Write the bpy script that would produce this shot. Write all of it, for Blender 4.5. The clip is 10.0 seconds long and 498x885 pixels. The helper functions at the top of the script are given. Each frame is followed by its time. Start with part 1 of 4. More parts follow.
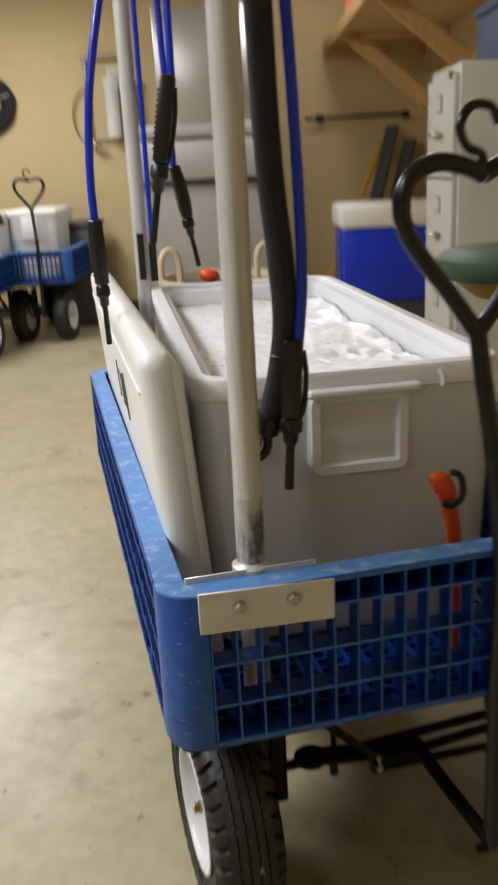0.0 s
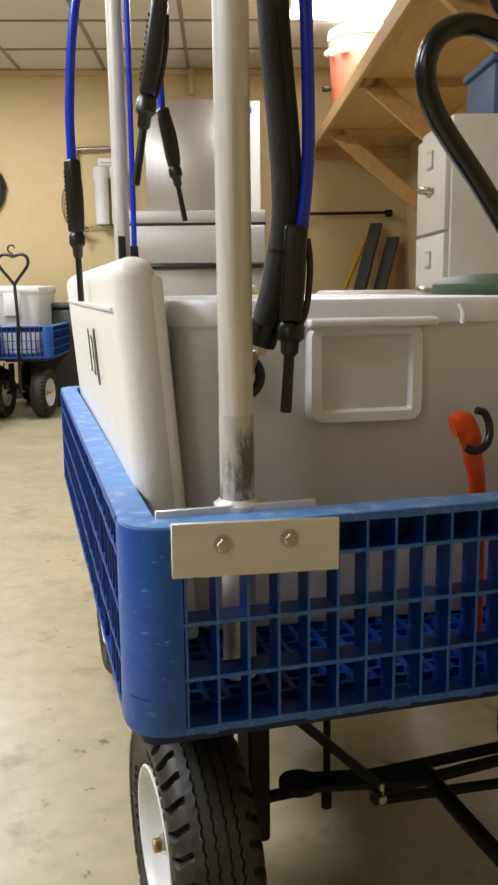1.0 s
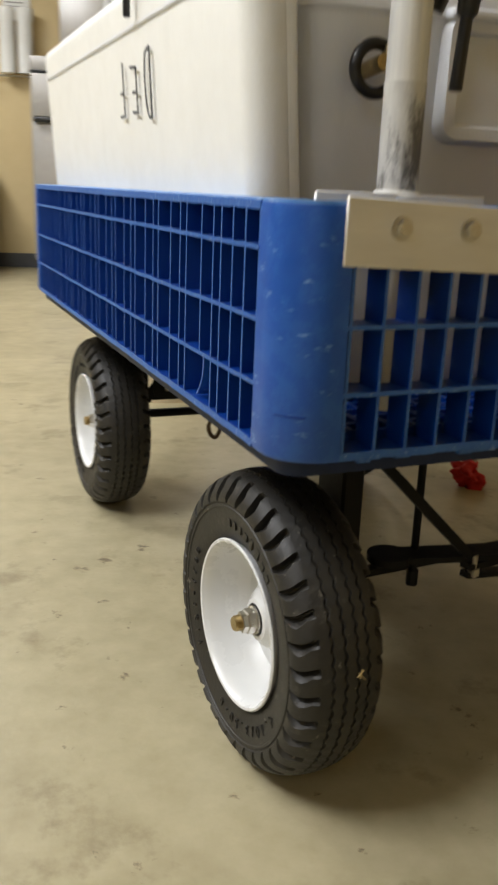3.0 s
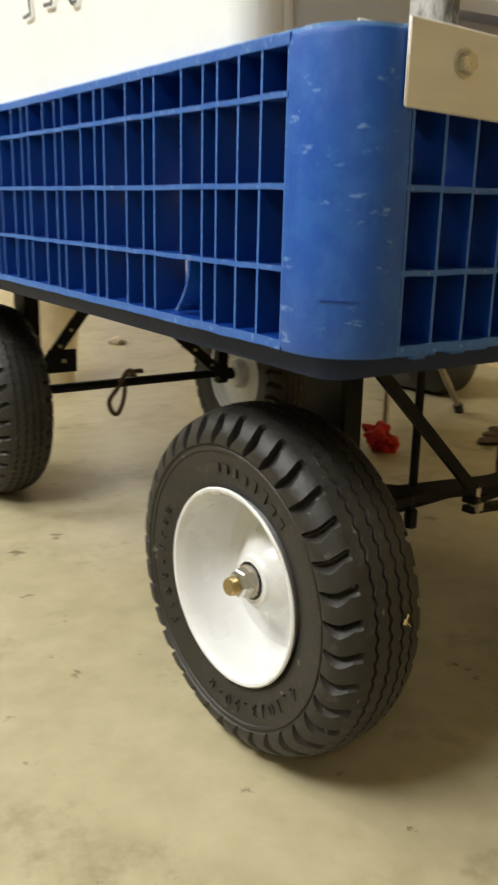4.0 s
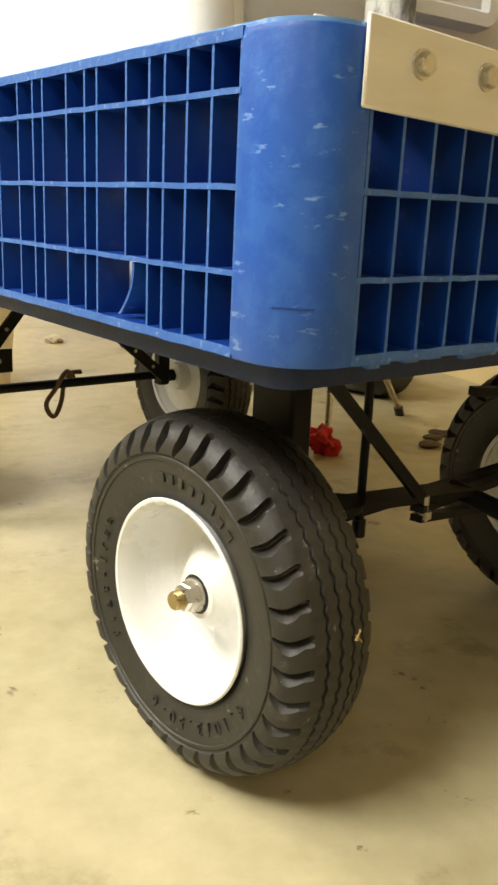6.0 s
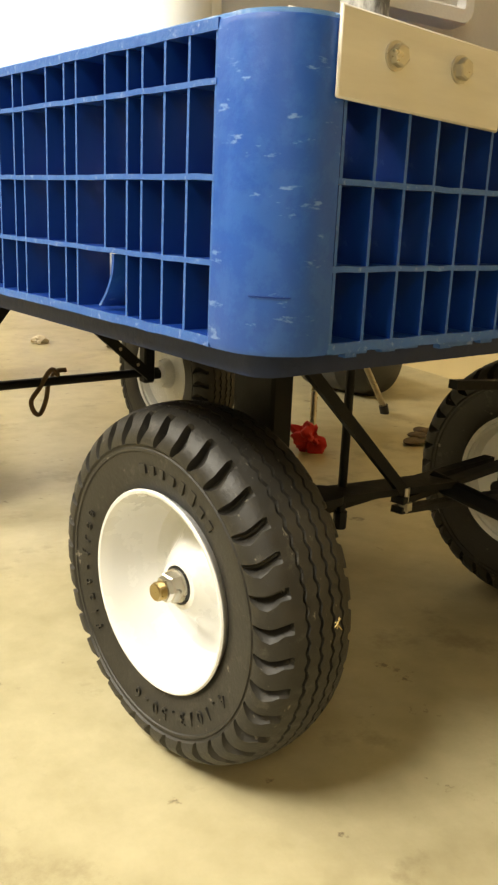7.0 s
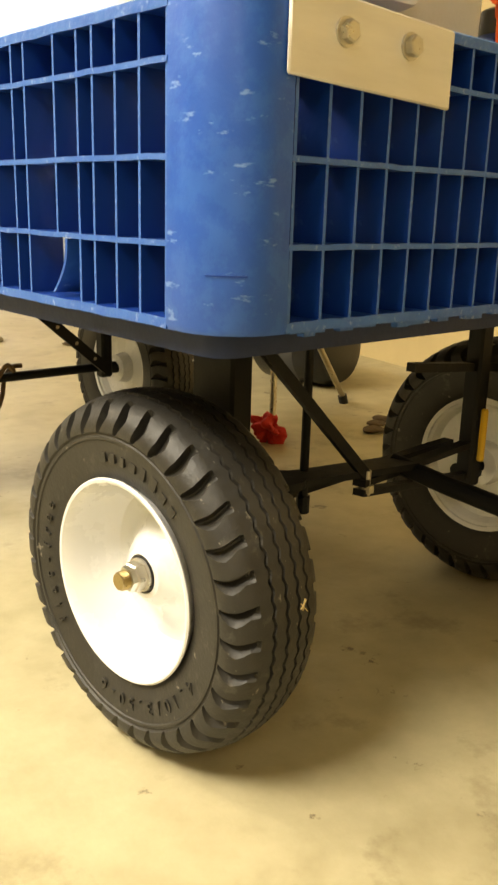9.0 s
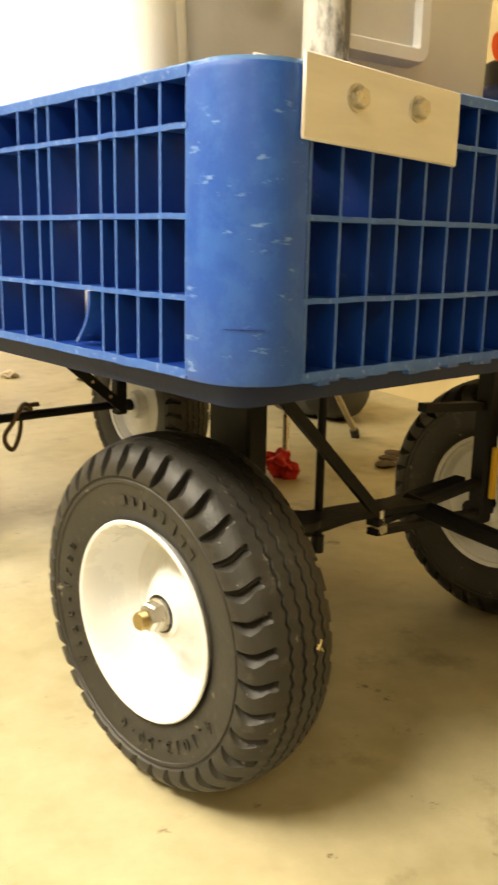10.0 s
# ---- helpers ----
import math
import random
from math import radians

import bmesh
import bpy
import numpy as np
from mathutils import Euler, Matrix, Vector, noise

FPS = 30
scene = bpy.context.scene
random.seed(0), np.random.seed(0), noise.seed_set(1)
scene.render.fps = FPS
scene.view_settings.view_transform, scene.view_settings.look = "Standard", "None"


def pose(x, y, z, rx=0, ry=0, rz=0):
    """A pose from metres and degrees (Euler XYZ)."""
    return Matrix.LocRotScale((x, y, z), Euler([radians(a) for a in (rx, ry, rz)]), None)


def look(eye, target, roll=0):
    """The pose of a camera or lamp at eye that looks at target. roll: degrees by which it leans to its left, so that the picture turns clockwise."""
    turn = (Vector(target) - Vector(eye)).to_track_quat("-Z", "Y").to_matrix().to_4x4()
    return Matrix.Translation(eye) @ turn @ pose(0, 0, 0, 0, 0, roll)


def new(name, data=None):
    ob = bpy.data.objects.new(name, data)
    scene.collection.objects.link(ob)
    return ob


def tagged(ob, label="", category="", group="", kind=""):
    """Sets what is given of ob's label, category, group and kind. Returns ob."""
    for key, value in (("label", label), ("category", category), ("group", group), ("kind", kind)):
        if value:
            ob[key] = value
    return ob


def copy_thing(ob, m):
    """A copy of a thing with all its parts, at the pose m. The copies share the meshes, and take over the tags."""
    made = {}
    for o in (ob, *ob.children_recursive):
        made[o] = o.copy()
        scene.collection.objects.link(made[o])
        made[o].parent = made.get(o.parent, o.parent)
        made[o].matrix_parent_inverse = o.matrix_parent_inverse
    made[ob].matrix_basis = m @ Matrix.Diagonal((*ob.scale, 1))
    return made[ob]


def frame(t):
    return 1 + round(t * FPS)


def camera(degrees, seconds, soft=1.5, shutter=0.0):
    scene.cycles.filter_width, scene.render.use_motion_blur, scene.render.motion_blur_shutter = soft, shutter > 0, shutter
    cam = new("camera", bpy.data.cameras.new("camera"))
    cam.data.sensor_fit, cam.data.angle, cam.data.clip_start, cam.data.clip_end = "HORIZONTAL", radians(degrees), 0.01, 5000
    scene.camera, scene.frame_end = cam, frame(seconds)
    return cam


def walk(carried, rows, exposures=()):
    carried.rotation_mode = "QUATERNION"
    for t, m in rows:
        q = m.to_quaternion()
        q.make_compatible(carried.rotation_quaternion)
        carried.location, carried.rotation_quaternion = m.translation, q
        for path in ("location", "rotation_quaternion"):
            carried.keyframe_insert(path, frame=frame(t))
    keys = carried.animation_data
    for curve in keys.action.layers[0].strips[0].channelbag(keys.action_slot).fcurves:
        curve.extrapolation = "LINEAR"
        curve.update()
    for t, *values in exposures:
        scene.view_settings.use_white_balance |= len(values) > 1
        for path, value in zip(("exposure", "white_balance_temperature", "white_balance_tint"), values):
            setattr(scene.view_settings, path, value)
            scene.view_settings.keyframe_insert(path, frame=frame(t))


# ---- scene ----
cam = camera(32.6, 10.0, soft=2.4, shutter=0.8)
PATH = [
    (0, (-0.081, -0.833, 1.048), (0.343, 1.022, 0.433), -2.9),
    (0.5, (-0.076, -0.738, 0.856), (0.358, 1.177, 0.476), -1.2),
    (1, (-0.075, -0.721, 0.807), (0.427, 1.182, 0.455), -0.7),
    (1.2, (-0.074, -0.717, 0.795), (0.418, 1.188, 0.435), -0.3),
    (1.5, (-0.069, -0.723, 0.78), (0.421, 1.181, 0.41), -0.9),
    (2, (-0.091, -0.731, 0.743), (0.363, 1.146, 0.223), -0.6),
    (2.5, (-0.175, -0.67, 0.676), (0.279, 1.174, 0.051), -0.9),
    (3, (-0.267, -0.57, 0.607), (0.478, 1.196, 0.038), 2.3),
    (3.2, (-0.29, -0.532, 0.581), (0.51, 1.21, 0.01), 1.3),
    (4.3, (-0.344, -0.385, 0.483), (0.803, 1.166, -0.046), 1.7),
    (4.5, (-0.336, -0.38, 0.482), (0.825, 1.158, -0.054), 1.6),
    (5, (-0.324, -0.382, 0.482), (0.86, 1.132, -0.073), 1.5),
    (5.5, (-0.331, -0.385, 0.49), (0.856, 1.136, -0.037), 1.5),
    (6, (-0.331, -0.382, 0.497), (0.867, 1.127, -0.038), 2.6),
    (6.2, (-0.328, -0.388, 0.501), (0.883, 1.11, -0.037), 2.8),
    (7.3, (-0.331, -0.393, 0.487), (0.889, 1.101, -0.039), 2.5),
    (7.5, (-0.331, -0.389, 0.491), (0.872, 1.117, -0.043), 2.7),
    (8, (-0.326, -0.392, 0.485), (0.935, 1.064, -0.052), 2.3),
    (8.5, (-0.325, -0.391, 0.477), (0.963, 1.039, -0.065), 2.2),
    (9, (-0.33, -0.392, 0.479), (0.96, 1.04, -0.054), 1.7),
    (9.5, (-0.334, -0.393, 0.488), (0.994, 1.024, 0.006), 1.8),
    (10, (-0.344, -0.401, 0.494), (0.937, 1.063, 0.03), 1.2),
]
EXPOSURES = [(0, -1.25, 5950, 15), (0.5, -1.1, 5950, 15), (1.5, -0.75, 5950, 15), (3.0, -0.95, 6000, 12), (4.5, -0.40, 6350, 8), (6.2, -0.05, 6850, 7), (7.5, 0.0, 7500, 7), (10, 0.24, 7950, 8)]
walk(cam, [(t, look(eye, target, roll)) for t, eye, target, roll in PATH], EXPOSURES)

# ---------- light ----------
ROOM = pose(0, 0, 0, 0, 0, -13)          # the room stands askew to the cart


def troffer_lamp(u, v, watts):
    lamp = bpy.data.lights.new("troffer_lamp", "AREA")
    lamp.shape, lamp.size, lamp.size_y = "RECTANGLE", 0.56, 1.16
    lamp.energy, lamp.color = watts, (1.0, 0.975, 0.925)
    ob = new("troffer_lamp", lamp)
    ob.matrix_world = ROOM @ pose(u, v, 2.372)
    return ob


# place of each ceiling lamp in the room, and its strength, tuned for brightness
# the last lamp is unseen, added as weak fill for the cooler's front
LAMPS = [(-1.64, 4.14, 95), (-1.64, 1.70, 85), (-1.64, -0.13, 135), (0.80, 4.14, 50), (-1.64, -2.57, 18)]
TROFFERS = [(u, v) for u, v, _ in LAMPS]
for u, v, watts in LAMPS:
    troffer_lamp(u, v, watts)
world = bpy.data.worlds.new("world")
world.use_nodes = True
world.node_tree.nodes["Background"].inputs[0].default_value = (0.02, 0.018, 0.014, 1)
scene.world = world


# ---------- materials ----------
def mat(name, c1, c2=None, rough=0.5, metal=0.0, scale=30.0, big=4.0, bump=0.1, bscale=160.0, wear=None, wear_at=0.62, wear_scale=25.0,
        stretch=(1, 1, 1), rvar=0.12, spec=0.5, emit=None, wear_amount=1.0, scratch=None):
    """Two scales of colour noise, optional worn patches of a third colour, roughness variation and fine relief."""
    m = bpy.data.materials.new(name)
    m.use_nodes = True
    nt = m.node_tree
    n, link = nt.nodes, nt.links.new
    b = n["Principled BSDF"]
    co = n.new("ShaderNodeTexCoord")
    mp = n.new("ShaderNodeMapping")
    mp.inputs["Scale"].default_value = stretch
    link(co.outputs["Object"], mp.inputs[0])

    def noise_tex(s, detail, rough_=0.6):
        t = n.new("ShaderNodeTexNoise")
        t.inputs["Scale"].default_value, t.inputs["Detail"].default_value, t.inputs["Roughness"].default_value = s, detail, rough_
        link(mp.outputs[0], t.inputs["Vector"])
        return t.outputs["Fac"]

    def ramp(src, a, b_):
        r = n.new("ShaderNodeMapRange")
        r.inputs["From Min"].default_value, r.inputs["From Max"].default_value = a, b_
        link(src, r.inputs["Value"])
        return r.outputs[0]

    def mix(fac, a, b_):
        x = n.new("ShaderNodeMix")
        x.data_type = "RGBA"
        link(fac, x.inputs[0])
        for sock, val in ((x.inputs[6], a), (x.inputs[7], b_)):
            if isinstance(val, tuple):
                sock.default_value = (*val, 1)
            else:
                link(val, sock)
        return x.outputs[2]

    c2 = c2 or tuple(v * 0.8 for v in c1)
    fine, large = noise_tex(scale, 6), noise_tex(big, 4)
    add = n.new("ShaderNodeMath")
    add.operation = "MULTIPLY_ADD"
    add.inputs[1].default_value = 0.5
    link(fine, add.inputs[0])
    half = n.new("ShaderNodeMath")
    half.operation = "MULTIPLY"
    half.inputs[1].default_value = 0.5
    link(large, half.inputs[0])
    link(half.outputs[0], add.inputs[2])
    col = mix(ramp(add.outputs[0], 0.36, 0.64), c1, c2)
    if wear:
        w = ramp(noise_tex(wear_scale, 8, 0.7), wear_at, wear_at + 0.1)
        k = n.new("ShaderNodeMath")
        k.operation = "MULTIPLY"
        k.inputs[1].default_value = wear_amount
        link(w, k.inputs[0])
        col = mix(k.outputs[0], col, wear)
    if scratch:
        colour, at, s_, st, amount = scratch
        mp2 = n.new("ShaderNodeMapping")
        mp2.inputs["Scale"].default_value = st
        mp2.inputs["Rotation"].default_value = (0.25, 0.1, 0.3)
        link(co.outputs["Object"], mp2.inputs[0])
        t2 = n.new("ShaderNodeTexNoise")
        t2.inputs["Scale"].default_value, t2.inputs["Detail"].default_value, t2.inputs["Roughness"].default_value = s_, 5, 0.65
        link(mp2.outputs[0], t2.inputs["Vector"])
        k2 = n.new("ShaderNodeMath")
        k2.operation = "MULTIPLY"
        k2.inputs[1].default_value = amount
        link(ramp(t2.outputs["Fac"], at, at + 0.05), k2.inputs[0])
        col = mix(k2.outputs[0], col, colour)
    link(col, b.inputs["Base Color"])
    rr = n.new("ShaderNodeMapRange")
    rr.inputs["To Min"].default_value, rr.inputs["To Max"].default_value = max(0.03, rough - rvar), min(1, rough + rvar)
    link(large if rvar > 0.15 else fine, rr.inputs["Value"])
    link(rr.outputs[0], b.inputs["Roughness"])
    b.inputs["Metallic"].default_value = metal
    b.inputs["Specular IOR Level"].default_value = spec
    if bump:
        bp = n.new("ShaderNodeBump")
        bp.inputs["Strength"].default_value, bp.inputs["Distance"].default_value = bump, 0.002
        link(noise_tex(bscale, 4), bp.inputs["Height"])
        link(bp.outputs[0], b.inputs["Normal"])
    if emit:
        b.inputs["Emission Color"].default_value, b.inputs["Emission Strength"].default_value = (*emit[:3], 1), emit[3]
    return m


M_BLUE = mat("blue_plastic", (0.005, 0.062, 0.325), (0.008, 0.076, 0.36), 0.42, scale=60, big=16, wear=(0.04, 0.15, 0.45), wear_at=0.47, wear_scale=42,
             bump=0.22, bscale=70, wear_amount=0.24, spec=0.5, scratch=((0.24, 0.39, 0.65), 0.615, 34, (1.0, 1.0, 3.2), 0.45))
# rim blue: scuffs, plus the gleam of light from above painted in
M_BLUERIM = mat("pale_worn_lit_blue_plastic", (0.06, 0.19, 0.50), (0.13, 0.28, 0.58), 0.5, scale=55, big=9, wear=(0.36, 0.48, 0.68), wear_at=0.52, wear_scale=40, bump=0.3, bscale=120, wear_amount=0.6)
# same plastic as M_BLUE, with the shade inside the cells put into the colour
M_BLUESHADE = mat("shaded_blue_plastic", (0.002, 0.028, 0.205), (0.003, 0.038, 0.245), 0.36, scale=40, wear=(0.10, 0.2, 0.45), wear_at=0.58, wear_scale=30, bump=0.1,
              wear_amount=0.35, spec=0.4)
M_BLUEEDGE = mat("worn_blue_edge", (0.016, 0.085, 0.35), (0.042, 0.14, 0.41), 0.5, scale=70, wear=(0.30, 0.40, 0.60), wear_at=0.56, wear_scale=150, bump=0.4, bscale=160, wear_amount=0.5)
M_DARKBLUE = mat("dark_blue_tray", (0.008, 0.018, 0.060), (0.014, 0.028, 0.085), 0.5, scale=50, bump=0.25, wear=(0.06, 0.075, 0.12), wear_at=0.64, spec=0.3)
M_RUBBER = mat("tyre_rubber", (0.0165, 0.0150, 0.0120), (0.027, 0.0245, 0.0195), 0.52, scale=50, big=9, bump=0.25, bscale=240, wear=(0.07, 0.064, 0.052), wear_at=0.58,
               wear_scale=45, wear_amount=0.6, spec=0.42, scratch=((0.22, 0.20, 0.16), 0.655, 75, (2.2, 1, 1), 0.7))
M_RIM = mat("white_painted_steel", (0.70, 0.705, 0.70), (0.66, 0.665, 0.655), 0.27, scale=20, bump=0.05, wear=(0.55, 0.52, 0.45), wear_at=0.66, wear_amount=0.4)
M_BLACK = mat("black_painted_steel", (0.006, 0.006, 0.006), (0.010, 0.010, 0.010), 0.24, scale=60, bump=0.2, bscale=120, wear=(0.05, 0.042, 0.034), wear_at=0.66)
M_FRAME = mat("matt_black_steel", (0.003, 0.003, 0.003), (0.006, 0.0055, 0.005), 0.55, scale=60, bump=0.2, bscale=120, spec=0.22)
M_GUN = mat("black_plastic", (0.006, 0.006, 0.0065), (0.010, 0.010, 0.010), 0.35, scale=80, bump=0.2)
M_FOAM = mat("black_foam", (0.012, 0.012, 0.0125), (0.028, 0.028, 0.028), 0.75, scale=60, bump=0.5, bscale=120, wear=(0.12, 0.12, 0.12), wear_at=0.6, wear_amount=0.5)
M_ALU = mat("brushed_aluminium", (0.76, 0.74, 0.69), (0.64, 0.62, 0.57), 0.46, 0.35, scale=60, stretch=(0.15, 1, 1), bump=0.2, wear=(0.35, 0.32, 0.27), wear_at=0.68)
# upright light and dark streaks paint the room's reflection on the worn tube
M_POLE = mat("weathered_reflection_pole", (0.76, 0.75, 0.70), (0.46, 0.46, 0.45), 0.42, 0.2, scale=85, big=34, stretch=(1, 1, 0.05), bump=0.2, wear=(0.40, 0.385, 0.35), wear_at=0.6)
M_POLEDIRT = mat("pole_tape_residue", (0.68, 0.67, 0.62), (0.42, 0.41, 0.38), 0.55, 0.1, scale=60, stretch=(1, 1, 0.4), bump=0.4, wear=(0.05, 0.045, 0.04), wear_at=0.50, wear_scale=26, wear_amount=0.85)
M_ZINC = mat("zinc_hardware", (0.62, 0.60, 0.55), (0.5, 0.48, 0.43), 0.3, 1.0, scale=90, bump=0.1)
M_BRASS = mat("brass", (0.46, 0.36, 0.18), (0.36, 0.28, 0.14), 0.3, 1.0, scale=90, bump=0.1)
M_WHITEP = mat("white_cooler_plastic", (0.83, 0.83, 0.79), (0.78, 0.775, 0.73), 0.40, scale=25, bump=0.2, bscale=300, wear=(0.58, 0.54, 0.44), wear_at=0.64, wear_scale=14,
               wear_amount=0.5)
M_GREYP = mat("grey_white_cooler_plastic", (0.80, 0.81, 0.83), (0.75, 0.765, 0.785), 0.36, scale=25, bump=0.2, bscale=300, wear=(0.52, 0.5, 0.45), wear_at=0.66, wear_amount=0.4)
M_ICE = mat("ice", (0.9, 0.91, 0.92), (0.84, 0.86, 0.88), 0.3, scale=40, bump=0.8, bscale=60)
M_HOSE = mat("blue_hose", (0.008, 0.03, 0.55), (0.012, 0.045, 0.6), 0.22, scale=30, bump=0.05)
M_ORANGE = mat("orange_rubber", (0.80, 0.10, 0.015), (0.7, 0.08, 0.012), 0.4, scale=60, bump=0.2)
M_RED = mat("red_rag", (0.55, 0.015, 0.012), (0.40, 0.01, 0.01), 0.8, scale=60, bump=0.6)
M_FLOOR = mat("polished_concrete", (0.465, 0.414, 0.262), (0.335, 0.291, 0.170), 0.36, scale=19, big=1.9, bump=0.16, bscale=120, wear=(0.205, 0.165, 0.090), wear_at=0.555,
              wear_scale=5.5, rvar=0.2, wear_amount=0.6, scratch=((0.12, 0.09, 0.05), 0.655, 24, (1, 1, 1), 0.8))
M_WALL = mat("cream_painted_wall", (0.66, 0.52, 0.27), (0.62, 0.485, 0.245), 0.6, scale=12, big=1.2, bump=0.25, bscale=70)
M_CEIL = mat("ceiling_tile", (0.74, 0.71, 0.62), (0.68, 0.65, 0.56), 0.9, scale=120, big=2, bump=0.5, bscale=260)
M_TBAR = mat("ceiling_grid", (0.32, 0.29, 0.23), None, 0.5, scale=30, bump=0)
M_STEEL = mat("stainless_steel", (0.55, 0.54, 0.52), (0.50, 0.49, 0.47), 0.33, 0.9, scale=60, stretch=(1, 1, 0.05), bump=0.08)
M_STEELG = mat("grey_steel_panel", (0.40, 0.385, 0.36), (0.36, 0.345, 0.32), 0.4, 0.3, scale=20, bump=0.1)
M_CAB = mat("putty_enamel", (0.62, 0.60, 0.53), (0.58, 0.56, 0.49), 0.4, scale=20, bump=0.08, wear=(0.42, 0.39, 0.32), wear_at=0.68)
M_WOOD = mat("pine_plywood", (0.60, 0.39, 0.16), (0.48, 0.29, 0.11), 0.6, scale=14, stretch=(6, 0.6, 6), bump=0.25, wear=(0.24, 0.13, 0.05), wear_at=0.64, wear_scale=8)
M_DARK = mat("dark_grey_plastic", (0.05, 0.052, 0.055), (0.065, 0.066, 0.07), 0.5, scale=30, bump=0.15)
M_YELLOW = mat("yellow_paint", (0.70, 0.42, 0.02), (0.6, 0.36, 0.02), 0.5, scale=40, bump=0.1)
M_PINK = mat("orange_drink_cooler_plastic", (0.78, 0.22, 0.13), (0.72, 0.19, 0.11), 0.45, scale=25, bump=0.1)
M_GREEN = mat("green_vinyl", (0.07, 0.12, 0.075), (0.055, 0.095, 0.06), 0.45, scale=60, bump=0.4, bscale=200)
M_CREAM = mat("cream_plastic", (0.74, 0.63, 0.42), None, 0.4, scale=30, bump=0.1)
M_MARK = mat("black_marker", (0.05, 0.05, 0.052), (0.10, 0.10, 0.10), 0.6, scale=120, bump=0)
M_LIGHT = mat("light_diffuser", (0.9, 0.88, 0.8), None, 0.6, bump=0, emit=(1.0, 0.94, 0.80, 6.0))
M_RUST = mat("rusty_spring_wire", (0.10, 0.06, 0.03), (0.16, 0.1, 0.05), 0.7, 0.4, scale=90, bump=0.3)
M_DEBRIS = mat("dry_leaf", (0.13, 0.09, 0.05), (0.07, 0.05, 0.03), 0.9, scale=90, bump=0.4)
M_PAPER = mat("crumpled_paper", (0.62, 0.55, 0.42), (0.42, 0.35, 0.25), 0.9, scale=60, bump=0.4)
M_CHROME = mat("tarnished_chrome", (0.5, 0.46, 0.38), (0.3, 0.26, 0.2), 0.3, 0.9, scale=60, bump=0.2)
M_BLUEBOX = mat("slate_blue_crate", (0.06, 0.10, 0.19), (0.075, 0.12, 0.22), 0.5, scale=40, bump=0.2)


# ---------- mesh helpers ----------
def box(bm, x0, x1, y0, y1, z0, z1, m=None):
    v = [bm.verts.new((x, y, z)) for x in (x0, x1) for y in (y0, y1) for z in (z0, z1)]
    if m is not None:
        for w in v:
            w.co = m @ w.co
    for f in ((0, 1, 3, 2), (4, 6, 7, 5), (0, 4, 5, 1), (2, 3, 7, 6), (0, 2, 6, 4), (1, 5, 7, 3)):
        bm.faces.new([v[i] for i in f])
    return bm


def rbox(x0, x1, y0, y1, z0, z1, r=0.01, seg=3, edges=None):
    """A box with rounded edges (all, or those along one axis)."""
    bm = box(bmesh.new(), x0, x1, y0, y1, z0, z1)
    bm.normal_update()
    es = [e for e in bm.edges if edges is None or abs((e.verts[0].co - e.verts[1].co).normalized()["xyz".index(edges)]) > 0.9]
    bmesh.ops.bevel(bm, geom=es, offset=r, segments=seg, profile=0.5, affect="EDGES")
    return bm


def lathe(bm, prof, n=48, axis="x", m=None, close=False):
    """Turns a profile of (along, radius) about an axis."""
    rings = []
    for a, r in prof:
        ring = []
        for i in range(n):
            t = 2 * math.pi * i / n
            c, s = r * math.cos(t), r * math.sin(t)
            p = Vector((a, c, s) if axis == "x" else (c, a, s) if axis == "y" else (c, s, a))
            ring.append(bm.verts.new(m @ p if m is not None else p))
        rings.append(ring)
    for p, q in zip(rings, rings[1:]):
        for i in range(n):
            bm.faces.new((p[i], p[(i + 1) % n], q[(i + 1) % n], q[i]))
    if close:
        bm.faces.new(rings[0])
        bm.faces.new(list(reversed(rings[-1])))
    return bm


def smooth_path(pts, k=8):
    pts = [Vector(p) for p in pts]
    if len(pts) < 3:
        return pts
    ext = [2 * pts[0] - pts[1], *pts, 2 * pts[-1] - pts[-2]]
    out = []
    for a, b, c, d in zip(ext, ext[1:], ext[2:], ext[3:]):
        for i in range(k):
            t = i / k
            out.append(0.5 * (2 * b + (c - a) * t + (2 * a - 5 * b + 4 * c - d) * t * t + (3 * b - a - 3 * c + d) * t ** 3))
    return [*out, pts[-1]]


def tube(bm, pts, r, n=12, k=8, closed=False, radii=None):
    """A round tube along a smooth path."""
    path = smooth_path(pts, k) if k > 1 else [Vector(p) for p in pts]
    up = Vector((0.31, 0.17, 0.93)).normalized()
    rings = []
    for i, p in enumerate(path):
        d = (path[min(i + 1, len(path) - 1)] - path[max(i - 1, 0)]).normalized()
        side = d.cross(up)
        if side.length < 1e-3:
            side = d.cross(Vector((1, 0, 0)))
        side.normalize()
        up = side.cross(d).normalized()
        rr = radii[min(len(radii) - 1, int(i / max(1, len(path) - 1) * (len(radii) - 1) + 0.5))] if radii else r
        rings.append([bm.verts.new(p + rr * (math.cos(2 * math.pi * j / n) * side + math.sin(2 * math.pi * j / n) * up)) for j in range(n)])
    for p, q in zip(rings, rings[1:]):
        for j in range(n):
            bm.faces.new((p[j], p[(j + 1) % n], q[(j + 1) % n], q[j]))
    if not closed:
        bm.faces.new(list(reversed(rings[0])))
        bm.faces.new(rings[-1])
    return bm


def cyl(bm, a, b, r, n=20, r2=None):
    a, b = Vector(a), Vector(b)
    m = Matrix.Translation(a) @ (b - a).to_track_quat("X", "Z").to_matrix().to_4x4()
    length = (b - a).length
    return lathe(bm, [(0, r), (length, r if r2 is None else r2)], n, "x", m, True)


